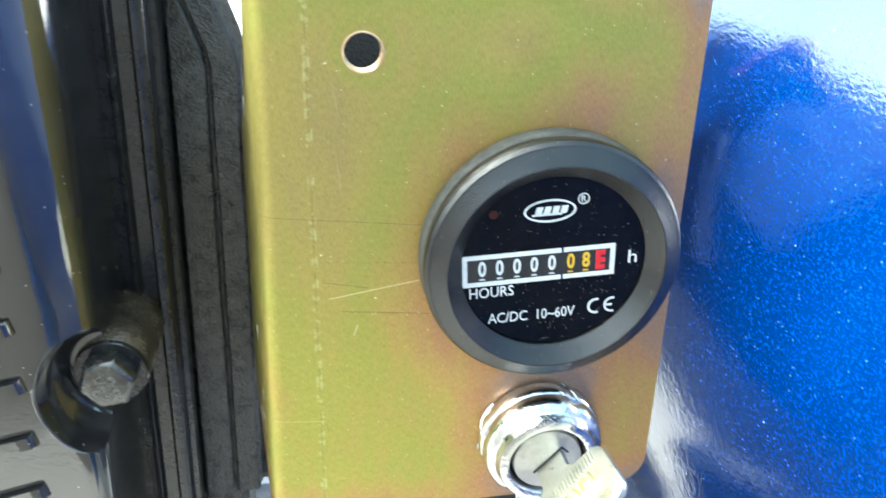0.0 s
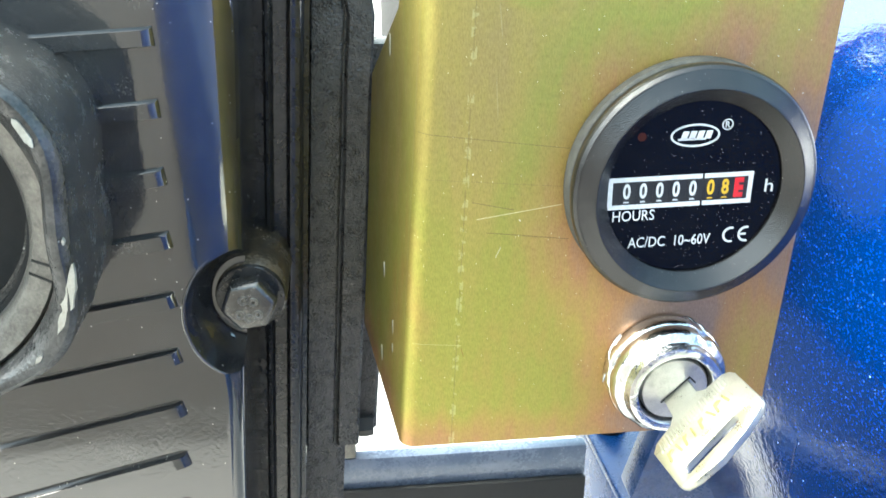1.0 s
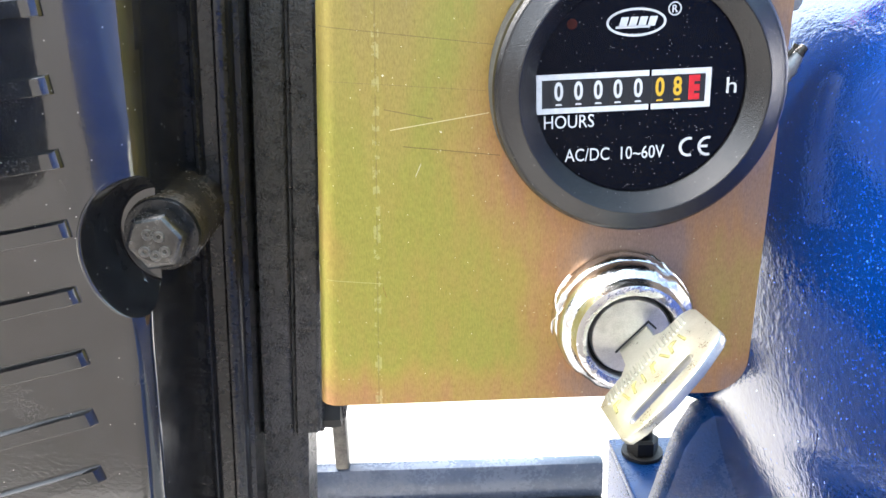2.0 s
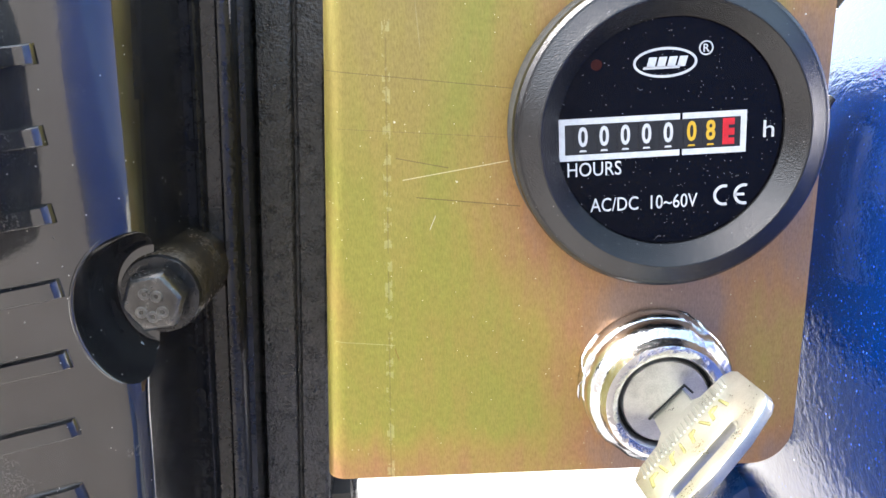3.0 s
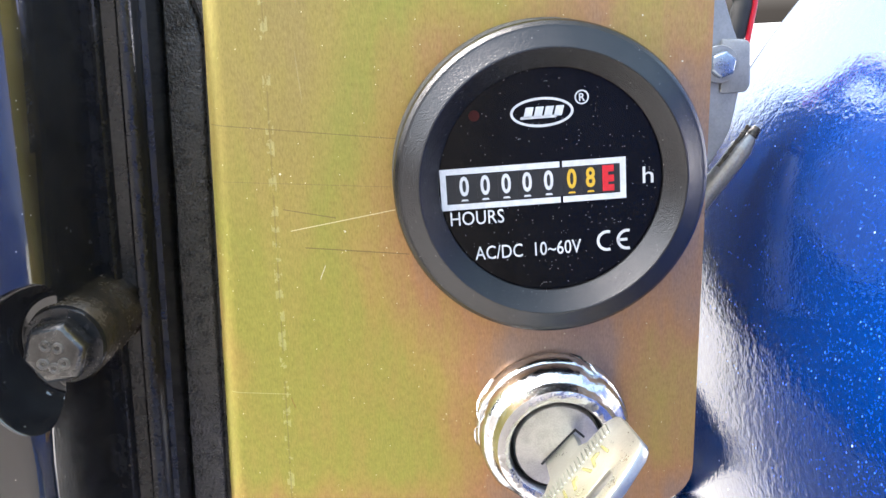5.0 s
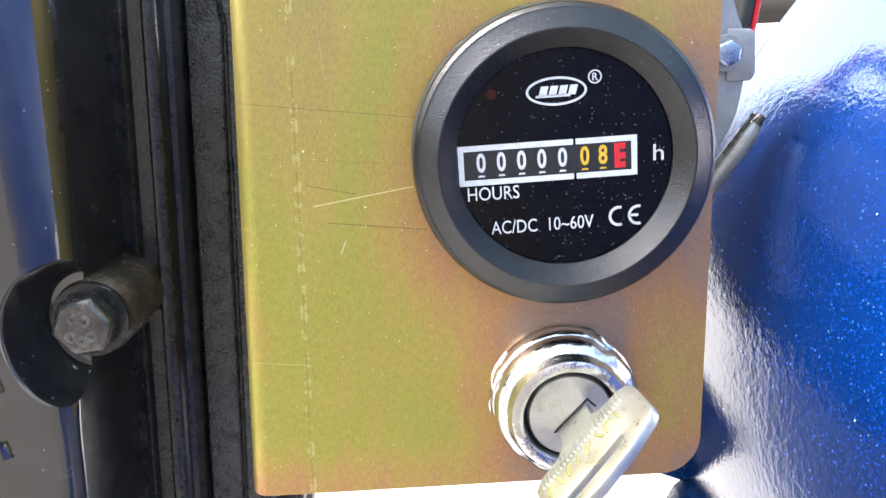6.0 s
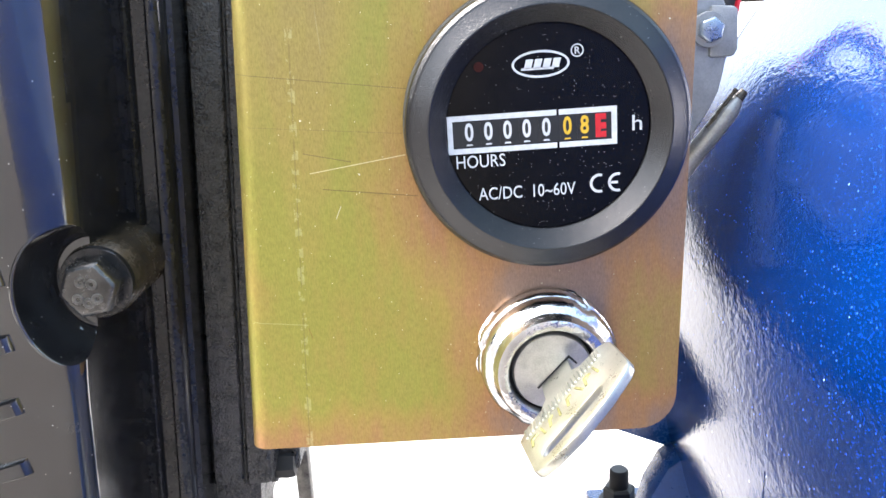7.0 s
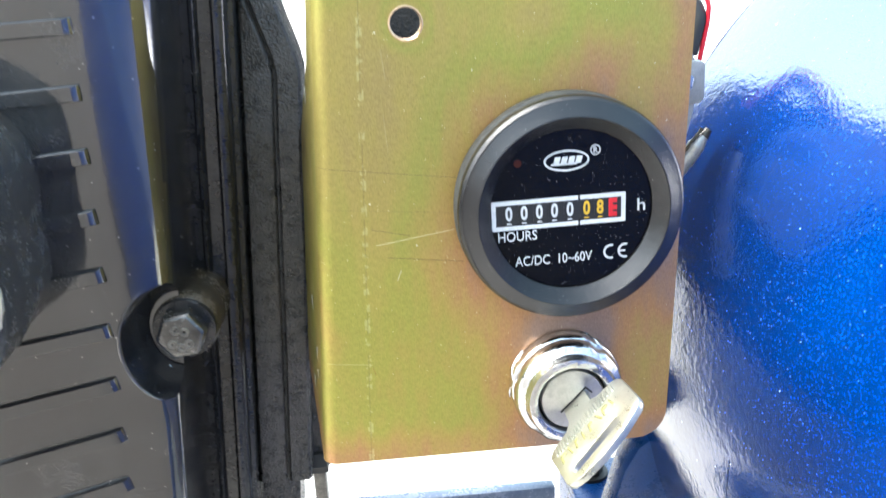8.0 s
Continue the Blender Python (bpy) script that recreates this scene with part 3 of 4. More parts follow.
part("indicator_led", lathe([(0.0010, DIAL + 0.0002), (0.0010, DIAL - 0.0001), (0.0008, DIAL - 0.00015), (0.0, DIAL - 0.0002)], (x, 0, z), 24), LED_RED, meter, "unlit red indicator")


# ---- the ignition lock and its key ----
lock = thing("ignition_lock", LOCK, "chrome key switch with a nicked collar, in a yellow bracket", "lock")
part("barrel", lathe([(0.0, 0.030), (0.0085, 0.030), (0.0098, 0.028), (0.0098, -0.0005), (0.0, -0.0005)], LOCK, 40), BRUSHED, lock)


def nicked(profile, spread, nicks):
    bm = lathe(profile, LOCK, 96, closed=True)
    for v in bm.verts:
        q = v.co - LOCK
        r, a = math.hypot(q.x, q.z), math.degrees(math.atan2(q.z, q.x)) % 360
        for at, wide, depth in nicks:
            d = abs((a - at + 180) % 360 - 180)
            if d < wide and r > spread:
                k = 1 - depth * (1 - (d / wide) ** 4)
                v.co.x, v.co.z = LOCK.x + q.x * k, LOCK.z + q.z * k
    return bm


part("collar", nicked([(0.0090, -0.0002), (0.0150, -0.0002), (0.0155, -0.0008), (0.0155, -0.0040), (0.0150, -0.0048), (0.0145, -0.0050), (0.0100, -0.0050)], 0.013, ((158, 9, -0.03), (62, 8, 0.035), (200, 14, 0.02))), CHROME, lock)
part("ring_nut", nicked([(0.0090, -0.0046), (0.0148, -0.0046), (0.0150, -0.0054), (0.0147, -0.0078), (0.0138, -0.0090), (0.0129, -0.0094), (0.0126, -0.0100), (0.0119, -0.0120), (0.0108, -0.0124), (0.0098, -0.0122), (0.0094, -0.0116), (0.0093, -0.0080)], 0.0135, ((58, 7, 0.04), (232, 10, 0.03))), CHROME, lock)
# The groove's shade is in its near-black colour.
part("groove", lathe([(0.0086, -0.0050), (0.0094, -0.0050), (0.0094, -0.0086), (0.0086, -0.0086)], LOCK, 64, closed=True), GAP_SHADE, lock, "groove with its shade painted near black")
part("cylinder", lathe([(0.0, -0.0040), (0.0086, -0.0040), (0.0086, -0.0106), (0.0083, -0.0112), (0.0, -0.0114)], LOCK, 64), BRUSHED, lock, "brushed steel lock cylinder")



def round_lock(points):
    """(angle, radius, depth) round the lock's axis."""
    return [LOCK + Vector((r * math.cos(radians(a)), -d, r * math.sin(radians(a)))) for a, r, d in points]


part("lifted_flake", tube(round_lock([(74, 0.0156, 0.0006), (70, 0.0157, 0.0012), (66, 0.0157, 0.0016), (65, 0.0157, 0.0028), (60, 0.0157, 0.0040), (56, 0.0152, 0.0049), (52, 0.0150, 0.0056)]), [0.00005, 0.00016, 0.00028, 0.0002, 0.00024, 0.00030, 0.00008], 6), CHROME, lock, "lifted chrome flake")
part("lifted_flake", tube(round_lock([(168, 0.0150, 0.0052), (164, 0.0156, 0.0044), (160, 0.0158, 0.0030), (157, 0.0158, 0.0020), (152, 0.0157, 0.0012), (146, 0.0156, 0.0006), (138, 0.0156, 0.0004)]), [0.0001, 0.00030, 0.00042, 0.00050, 0.00034, 0.0002, 0.00008], 6), CHROME, lock, "lifted chrome flake")
part("lifted_flake", tube(round_lock([(196, 0.0156, 0.0006), (190, 0.0157, 0.0016), (184, 0.0157, 0.0024), (178, 0.0157, 0.0030), (172, 0.0154, 0.0047)]), [0.00006, 0.00022, 0.00034, 0.0002, 0.00008], 6), CHROME, lock, "lifted chrome flake")

SLOT = radians(46)
S_DIR = Vector((math.cos(SLOT), 0, math.sin(SLOT)))
OUT = Vector((0, -1, 0))
N_DIR = S_DIR.cross(OUT)


def on_key(u, v, w):
    """u along the slot, v out of the lock, w across the key's thickness; the key sags a little in its slot."""
    sag = 0.165 * u * min(1.0, max(0.0, (v - 0.011) / 0.008))
    return LOCK + S_DIR * u + OUT * (v - sag) - N_DIR * (w - 0.0012)


# The slot isn't cut: a thin near-black strip paints its shade.
part("key_slot", joined(prism([(-0.0048, 0.01135), (0.0050, 0.01135), (0.0050, 0.01158), (-0.0048, 0.01158)], 0.0010, 0.0014, on_key),
                        prism([(0.0046, 0.01135), (0.0050, 0.01135), (0.0050, 0.01158), (0.0046, 0.01158)], -0.0012, 0.0010, on_key)), GAP_SHADE, lock, "", 0)

key = thing("key", LOCK + OUT * 0.011, "nickel-plated key with a slotted bow, standing in the lock", "key")
bow = [(-0.0040, 0.0108), (0.0040, 0.0108), (0.0042, 0.0172), (0.0060, 0.0190), (0.0115, 0.0198), (0.0134, 0.0212), (0.0142, 0.0228), (0.0153, 0.0340), (0.0150, 0.0356), (0.0138, 0.0368), (0.0080, 0.0384), (0.0, 0.0390), (-0.0070, 0.0380), (-0.0105, 0.0366), (-0.0115, 0.0352), (-0.0130, 0.0215), (-0.0112, 0.0198), (-0.0060, 0.0190), (-0.0042, 0.0172)]


def key_bow():
    bm = bmesh.new()
    half, faces = 0.0011, []
    outer = [bm.verts.new(on_key(u, v, 0)) for u, v in bow]
    slot = []
    for i in range(16):
        a = 2 * math.pi * i / 16
        slot.append((0.0072 * (1 if math.cos(a) > 0 else -1) + 0.0013 * math.cos(a), 0.0336 + 0.0013 * math.sin(a)))
    inner = [bm.verts.new(on_key(u, v, 0)) for u, v in slot]
    edges = [bm.edges.new((a, b)) for ring in (outer, inner) for a, b in zip(ring, ring[1:] + ring[:1])]
    made = bmesh.ops.triangle_fill(bm, edges=edges, use_beauty=True)
    faces = [f for f in made["geom"] if isinstance(f, bmesh.types.BMFace)]
    bmesh.ops.translate(bm, verts=bm.verts, vec=-N_DIR * half)
    more = bmesh.ops.extrude_face_region(bm, geom=faces)
    bmesh.ops.translate(bm, verts=[g for g in more["geom"] if isinstance(g, bmesh.types.BMVert)], vec=N_DIR * 2 * half)
    bmesh.ops.recalc_face_normals(bm, faces=bm.faces)
    sharp = [e for e in bm.edges if len(e.link_faces) == 2 and e.calc_face_angle() > 1.2]
    bmesh.ops.bevel(bm, geom=sharp, offset=0.0004, segments=2, affect="EDGES", profile=0.5, clamp_overlap=True)
    return bm


part("bow", key_bow(), NICKEL, key)
for side in (-1, 1):
    pieces = []
    for i in range(8):
        u, k = -0.0094 + 0.0026 * i, 0.0007 * (i % 3 - 1)
        pieces.append(prism([(u - 0.0007, 0.0250), (u - 0.0001, 0.0250), (u + 0.0007 + k, 0.0282), (u + 0.0001 + k, 0.0284)] if i % 2 else [(u - 0.0008, 0.0252), (u + 0.0008, 0.0252), (u + 0.0008 - k, 0.0260), (u - 0.0001, 0.0264), (u - 0.0002, 0.0283), (u - 0.0009, 0.0283)], side * 0.0009, side * 0.00135, on_key, 0.00012, 1))
    for piece in pieces:
        part("raised_mark", piece, KEY_TINT, key, "yellowed raised mark")
    for i in range(23):
        u = -0.0110 + 0.00098 * i
        part("ridge", prism([(u, 0.0207), (u + 0.0005, 0.0207), (u + 0.0005, 0.0240), (u, 0.0240)], side * 0.0009, side * 0.00155, on_key, 0.00008, 1), NICKEL, key, "", 0)
part("blade", prism([(-0.0036, 0.0), (0.0036, 0.0), (0.0036, 0.0112), (-0.0036, 0.0112)], -0.0009, 0.0009, on_key, 0.0002), NICKEL, key)


# ---- bolts ----
def bolt_parts(owner, centre, across, height, washer, length, material, turn=12, marks=False, ring=None):
    """A hexagon head that faces the viewer's side, with washer and shank."""
    c = Vector(centre)
    part("shank", lathe([(0.0, length), (across * 0.33, length), (across * 0.33, 0.0), (0.0, 0.0)], c, 20), material, owner)
    ring = ring or material
    if washer:
        part("washer", lathe([(across * 0.34, 0.0002), (washer, 0.0002), (washer * 1.01, -0.0006), (washer * 0.97, -0.0014), (across * 0.34, -0.0014)], c, 40, closed=True), ring, owner)
    w = 0.0014 if washer else 0.0
    r = across / math.sqrt(3)
    hexagon = [(c.x + r * math.cos(radians(60 * i + turn)), c.z + r * math.sin(radians(60 * i + turn))) for i in range(6)]
    bm = bmesh.new()
    low = [bm.verts.new((x, c.y - w, z)) for x, z in hexagon]
    mid = [bm.verts.new((x, c.y - w - height * 0.82, z)) for x, z in hexagon]
    top = [bm.verts.new((c.x + (x - c.x) * 0.86, c.y - w - height, c.z + (z - c.z) * 0.86)) for x, z in hexagon]
    for a, b in ((low, mid), (mid, top)):
        for i in range(6):
            bm.faces.new((a[i], a[(i + 1) % 6], b[(i + 1) % 6], b[i]))
    bm.faces.new(low)
    bm.faces.new(top)
    bmesh.ops.recalc_face_normals(bm, faces=bm.faces)
    bmesh.ops.bevel(bm, geom=list(bm.edges), offset=height * 0.09, segments=2, affect="EDGES", profile=0.5, clamp_overlap=True)
    head = part("head", bm, material, owner)
    if marks:
        rings = []
        for du, dv in ((-0.0012, 0.0022), (0.0013, 0.0016), (-0.0024, -0.0019), (0.0, -0.0030), (0.0022, -0.0020)):
            rings.append(lathe([(0.0005, -w - height), (0.0014, -w - height), (0.0012, -w - height - 0.00030), (0.0007, -w - height - 0.00030)], c + Vector((du, 0, dv)), 14, closed=True))
        part("stamp", joined(*rings), CAST_FACE, head, "raised stamped rings")


# ---- the engine's black cover ----
cover = thing("engine_cover", (-0.25, 0.03, 0.56), "gloss black painted engine cover with raised ribs", "engine cover", stand=ASKEW)
FRONT = 0.0148
EDGE = -0.1065


def corner(z):
    """Width and depth of the cover's rounded corner at a height: narrow below the pocket, broad above."""
    k = min(1.0, max(0.0, (z - 0.690) / 0.050))
    k = k * k * (3 - 2 * k)
    far = max(0.0, z - 0.740)
    return 0.0050 + 0.0155 * k + 0.05 * far, 0.0040 + 0.0074 * k + 0.09 * far


def cover_profile(z):
    wide, deep = corner(z)
    line = [(-0.50, FRONT), (-0.140, FRONT), (EDGE - wide, FRONT)]
    for i in range(1, 17):
        a = radians(90 * i / 16)
        line.append((EDGE - wide + wide * math.sin(a), FRONT + deep * (1 - math.cos(a))))
    return line + [(-0.1062, 0.042), (-0.1055, 0.056), (-0.50, 0.056)]


UNASKEW = ASKEW.inverted()
BOSS = UNASKEW @ Vector((-0.1046, 0.0212, 0.7180))
BOSS_END = UNASKEW @ Vector((-0.1040, 0.0560, 0.7172))
POCKET = Vector((BOSS.x - 0.0008, 0.0, BOSS.z - 0.0004))
TALL = 1.22


def cover_body():
    """The cover's shell with a round pocket sunk into its edge for the bolt."""
    bm = bmesh.new()
    zs = [0.56] + [0.686 + 0.003 * i for i in range(21)] + [0.76, 0.79, 0.82, 0.85]
    rings = [[bm.verts.new((x, y, z)) for x, y in cover_profile(z)] for z in zs]
    n = len(rings[0])
    for low, high in zip(rings, rings[1:]):
        for i in range(n):
            bm.faces.new((low[i], low[(i + 1) % n], high[(i + 1) % n], high[i]))
    bm.faces.new(rings[0])
    bm.faces.new(rings[-1])
    return bm


body = part("shell", leaned(cover_body()), GLOSS_BLACK, cover, smooth=30)
cutter = part("pocket_tool", lathe([(0.0, BOSS.y + 0.0010), (0.0094, BOSS.y + 0.0010), (0.0100, BOSS.y), (0.0106, BOSS.y - 0.0004), (0.0109, BOSS.y - 0.0010), (0.0124, BOSS.y - 0.0030), (0.0133, BOSS.y - 0.0050), (0.0140, BOSS.y - 0.0090), (0.0147, BOSS.y - 0.0118), (0.0160, BOSS.y - 0.0160), (0.0, BOSS.y - 0.0160)], POCKET, 64), GLOSS_BLACK, cover)
for v in cutter.data.vertices:
    v.co.z = POCKET.z + (v.co.z - POCKET.z) * TALL
cut = body.modifiers.new("pocket", "BOOLEAN")
cut.operation, cut.object, cut.solver = "DIFFERENCE", cutter, "EXACT"
shell_mesh = bpy.data.meshes.new_from_object(body.evaluated_get(bpy.context.evaluated_depsgraph_get()))
body.modifiers.clear()
body.data = shell_mesh
# Satin instead of gloss on the side wall, to dim the bracket's reflection there.
shell_mesh.materials.append(SATIN_BLACK)
for face in shell_mesh.polygons:
    if face.normal.x > 0.93 and face.center.y > FRONT + 0.006:
        face.material_index = 1
shell_mesh.shade_smooth()
shell_mesh.set_sharp_from_angle(angle=radians(30))
bpy.data.objects.remove(cutter)


def rib(x1, z1, slope, length=0.30):
    """A raised rib that ends near the cover's edge; slope: rise per metre towards the end."""
    h, w = 0.0019, 0.0021
    d = Vector((1, 0, slope)).normalized()
    up = Vector((-d.z, 0, d.x))
    end = Vector((x1, FRONT, z1))

    def at(u, v, k):
        return end + d * u + up * v + Vector((0, -k, 0))

    bm = bmesh.new()
    rows = []
    for u, s in ((-length, 1.0), (-length * 0.5, 1.0), (-0.004, 1.0), (-0.0014, 0.96), (0.0, 0.55), (0.0004, 0.0)):
        rows.append([bm.verts.new(at(u, v, k * s)) for v, k in ((-w, -0.001), (-w * 0.95, h * 0.72), (-w * 0.80, h), (w * 0.80, h), (w * 0.95, h * 0.72), (w, -0.001))])
    for a, b in zip(rows, rows[1:]):
        for i in range(5):
            bm.faces.new((a[i], a[i + 1], b[i + 1], b[i]))
    bm.faces.new(rows[0])
    bm.faces.new(rows[-1])
    return bm


for i in range(12):
    z = 0.8343 - 0.01595 * i
    slope = 0.03 + 0.019 * max(0, i - 2) if i < 4 else 0.07 + 0.03 * (i - 4)
    part("rib", rib(-0.1222 + 0.05 * (z - 0.72), z, slope), GLOSS_BLACK, cover)

# the pocket's rounded lip
lip = []
for i in range(49):
    a = radians(108 + 150 * i / 48)
    x, z = POCKET.x + 0.0147 * math.cos(a), POCKET.z + 0.0147 * TALL * math.sin(a)
    wide, deep = corner(z)
    u = min(1.0, max(0.0, (x - 0.072 * (z - 0.72) - EDGE + wide) / wide))
    lip.append((x, FRONT + deep * (1 - math.sqrt(max(0.0, 1 - u * u))) + 0.0003, z))
part("pocket_lip", tube(lip, [0.0002 + 0.0004 * math.sin(math.pi * i / 48) for i in range(49)], 10), GLOSS_BLACK, cover)


# the boss behind the bolt, and the cover's beaded flange
def boss_shape():
    """A cast stub that leans a little, a touch thicker where it meets the flange."""
    bm = bmesh.new()
    rings = []
    for k, r in ((0.0, 0.0088), (0.02, 0.0093), (0.25, 0.0093), (0.6, 0.0093), (0.9, 0.0094), (1.0, 0.0098), (1.06, 0.0106)):
        c = BOSS + (BOSS_END - BOSS) * k
        rings.append([bm.verts.new(c + Vector((math.cos(2 * math.pi * i / 48), 0, math.sin(2 * math.pi * i / 48))) * (r * (1 + 0.014 * noise.noise((i * 0.35, k * 3, 2))))) for i in range(48)])
    for a, b in zip(rings, rings[1:]):
        for i in range(48):
            bm.faces.new((a[i], a[(i + 1) % 48], b[(i + 1) % 48], b[i]))
    bm.faces.new(rings[0])
    bm.faces.new(rings[-1])
    return bm


part("boss", boss_shape(), BOSS_BROWN, cover, "oil-browned black bolt boss")


def worn_arc(a0, a1, radius, depth, thick):
    c = Vector((BOSS_END.x, 0.0, BOSS_END.z))
    line = [c + Vector((radius * math.cos(radians(a0 + (a1 - a0) * i / 16)), depth, radius * math.sin(radians(a0 + (a1 - a0) * i / 16)))) for i in range(17)]
    return tube(line, [thick * (0.15 + math.sin(math.pi * i / 16)) for i in range(17)], 6)


part("worn_edge", worn_arc(38, 80, 0.0099, BOSS_END.y - 0.0010, 0.00060), BARE_CHIP, cover, "bright worn end of the boss")
part("worn_edge", worn_arc(-62, -18, 0.0098, BOSS_END.y - 0.0008, 0.00028), BARE_CHIP, cover, "bright worn end of the boss")


def strip(outline, z0, z1, steps=14, wave=0.0):
    """An upright moulding: a level outline drawn up between two heights."""
    bm = bmesh.new()
    rows = []
    for i in range(steps + 1):
        z = z0 + (z1 - z0) * i / steps
        rows.append([bm.verts.new((x + wave * noise.noise((x * 60, z * 40, 3)), y + wave * noise.noise((x * 90, z * 45, 9)), z)) for x, y in outline])
    for a, b in zip(rows, rows[1:]):
        for i in range(len(outline)):
            j = (i + 1) % len(outline)
            bm.faces.new((a[i], a[j], b[j], b[i]))
    bm.faces.new(rows[0])
    bm.faces.new(rows[-1])
    return leaned(bm)


part("flange", strip([(-0.107, 0.0525), (-0.1035, 0.0522), (-0.1027, 0.0505), (-0.1019, 0.0503), (-0.1012, 0.0510), (-0.1008, 0.0528), (-0.0975, 0.0531), (-0.0970, 0.0512), (-0.0962, 0.0503), (-0.0940, 0.0505), (-0.0932, 0.0516), (-0.0928, 0.0560), (-0.0915, 0.0565), (-0.0924, 0.0690), (-0.0924, 0.0800), (-0.107, 0.0800)], 0.56, 0.855), SATIN_BLACK, cover, smooth=50)

cover_bolt = thing("cover_bolt", BOSS, "dark grey hexagon bolt with raised stamped rings, in a cover pocket", "bolt", stand=ASKEW)
bolt_parts(cover_bolt, BOSS + Vector((0.0, 0.0002, 0.0)), 0.0128, 0.0060, 0.0090, 0.03, BOLT_GREY, 8, True, SATIN_BLACK)

# round filler neck on the cover
HUB = Vector((-0.1755, 0.007, 0.7570))
hub = thing("filler_neck", HUB, "black cast filler neck with a worn chipped rim", "filler neck", stand=ASKEW)


def lobed(bm, count, depth, start):
    """Flattens a turned collar into shallow lobes, as it was cast."""
    for v in bm.verts:
        q = v.co - HUB
        r = math.hypot(q.x, q.z)
        if r > 0.041:
            a = math.atan2(q.z, q.x) - radians(start)
            k = 1 + depth * (0.5 * math.cos(count * a))
            v.co.x, v.co.z = HUB.x + q.x * k, HUB.z + q.z * k
    return bm


part("collar", lobed(lathe([(0.030, 0.009), (0.0438, 0.009), (0.0445, -0.004), (0.0453, -0.012), (0.0456, -0.0262), (0.0403, -0.0240), (0.0403, -0.010), (0.030, -0.010)], HUB, 96, closed=True, wobble=0.006), 6, 0.09, 27), HUB_BLACK, hub)
part("rim", lobed(lathe([(0.0402, -0.0215), (0.0454, -0.0258), (0.0457, -0.0268), (0.0452, -0.0282), (0.0442, -0.0290), (0.0425, -0.0288), (0.0412, -0.0276), (0.0404, -0.0250)], HUB, 120, closed=True, wobble=0.008), 6, 0.09, 27), WORN_RIM, hub, "rim with paint worn off")
part("inner_ring", lathe([(0.0328, -0.006), (0.0401, -0.010), (0.0401, -0.0206), (0.0394, -0.0216), (0.0350, -0.0206), (0.0336, -0.0192), (0.0328, -0.0160)], HUB, 96, closed=True), CAST_FACE, hub, "worn grey inner ring")
# The well's depth is helped by shade painted into its colour.
part("well", lathe([(0.0, 0.0085), (0.0330, 0.0085), (0.0330, -0.0150), (0.0318, -0.0150), (0.0316, -0.0040), (0.0, -0.0036)], HUB, 56), GAP_SHADE, hub, "open well with its shade painted near black")


def chip(a0, a1, r0, r1, depth, n=12):
    """A ragged flake on the rim where the paint is off."""
    bm = bmesh.new()
    rows = []
    for i in range(n + 1):
        a = radians(a0 + (a1 - a0) * i / n)
        k = math.sin(math.pi * i / n) ** 0.6 + 0.05 + 0.45 * noise.noise((i * 0.9, r0 * 900, a0))
        mid, half = (r0 + r1) / 2, (r1 - r0) / 2 * k
        rows.append([bm.verts.new(HUB + Vector(((mid + h) * math.cos(a), depth - e, (mid + h) * math.sin(a)))) for h, e in ((-half, 0.0), (-half * 0.8, 0.0003), (half * 0.8, 0.0002), (half, -0.0006))])
    for a, b in zip(rows, rows[1:]):
        for i in range(3):
            bm.faces.new((a[i], a[i + 1], b[i + 1], b[i]))
    return bm


for a0, a1, r0, r1, depth in ((-30, -9, 0.0434, 0.0455, -0.0287), (22, 30, 0.0436, 0.0452, -0.0290), (-41, -38, 0.0434, 0.0443, -0.0288), (-4, -2, 0.0428, 0.0434, -0.0288)):
    part("paint_chip", chip(a0, a1, r0, r1, depth), BARE_CHIP, hub, "bare metal where paint chipped off")
for a in (-16, -21):
    c, sn = math.cos(radians(a)), math.sin(radians(a))
    part("scribed_mark", prism([(0.0345, -0.00020), (0.0394, -0.00020), (0.0394, 0.00020), (0.0345, 0.00020)], 0.0, 1.0, lambda u, v, w: HUB + Vector((u * c - v * sn, -0.0204 - 0.0011 * (u - 0.0345) / 0.0049 - 0.0004 * w, u * sn + v * c))), GAP_SHADE, hub, "", 0)

# ---- the rough casting beside it ----
crank = thing("engine_block", (-0.08, 0.06, 0.52), "rough cast black painted engine block flange", "engine block", stand=ASKEW)


def block_outline(right):
    return [(-0.0926, 0.092), (-0.0926, 0.0720), (-0.0914, 0.0704), (-0.0833, 0.0700), (-0.0826, 0.0706), (-0.0824, 0.0724), (-0.0818, 0.0724), (-0.0815, 0.0709), (-0.0808, 0.0702), (right - 0.0008, 0.0704), (right, 0.0714), (right, 0.092)]


def block_flange():
    bm = strip(block_outline(-0.0738), 0.634, 0.86, 40, 0.00025)
    for v in bm.verts:
        if v.co.z > 0.783 and v.co.x > -0.080:
            v.co.x -= 0.36 * (v.co.z - 0.783)
    return bm


part("flange", block_flange(), CAST_BLACK, crank, smooth=45)
part("foot", strip([(-0.0922, 0.098), (-0.0922, 0.0745), (-0.0820, 0.0740), (-0.0785, 0.0770), (-0.0785, 0.098)], 0.52, 0.636, 12, 0.0003), CAST_BLACK, crank, smooth=45)
part("web", strip([(-0.0745, 0.098), (-0.0745, 0.0850), (-0.0680, 0.0850), (-0.0670, 0.0862), (-0.0670, 0.098)], 0.6300, 0.7700, 12, 0.0003), CAST_BLACK, crank, smooth=45)
part("crankcase", box(-0.40, -0.22, 0.056, 0.60, 0.5610, 0.845, 0.006), CAST_BLACK, crank)
part("oil_pan", box(-0.42, -0.215, 0.30, 0.72, 0.28, 0.600, 0.01), CAST_BLACK, crank)

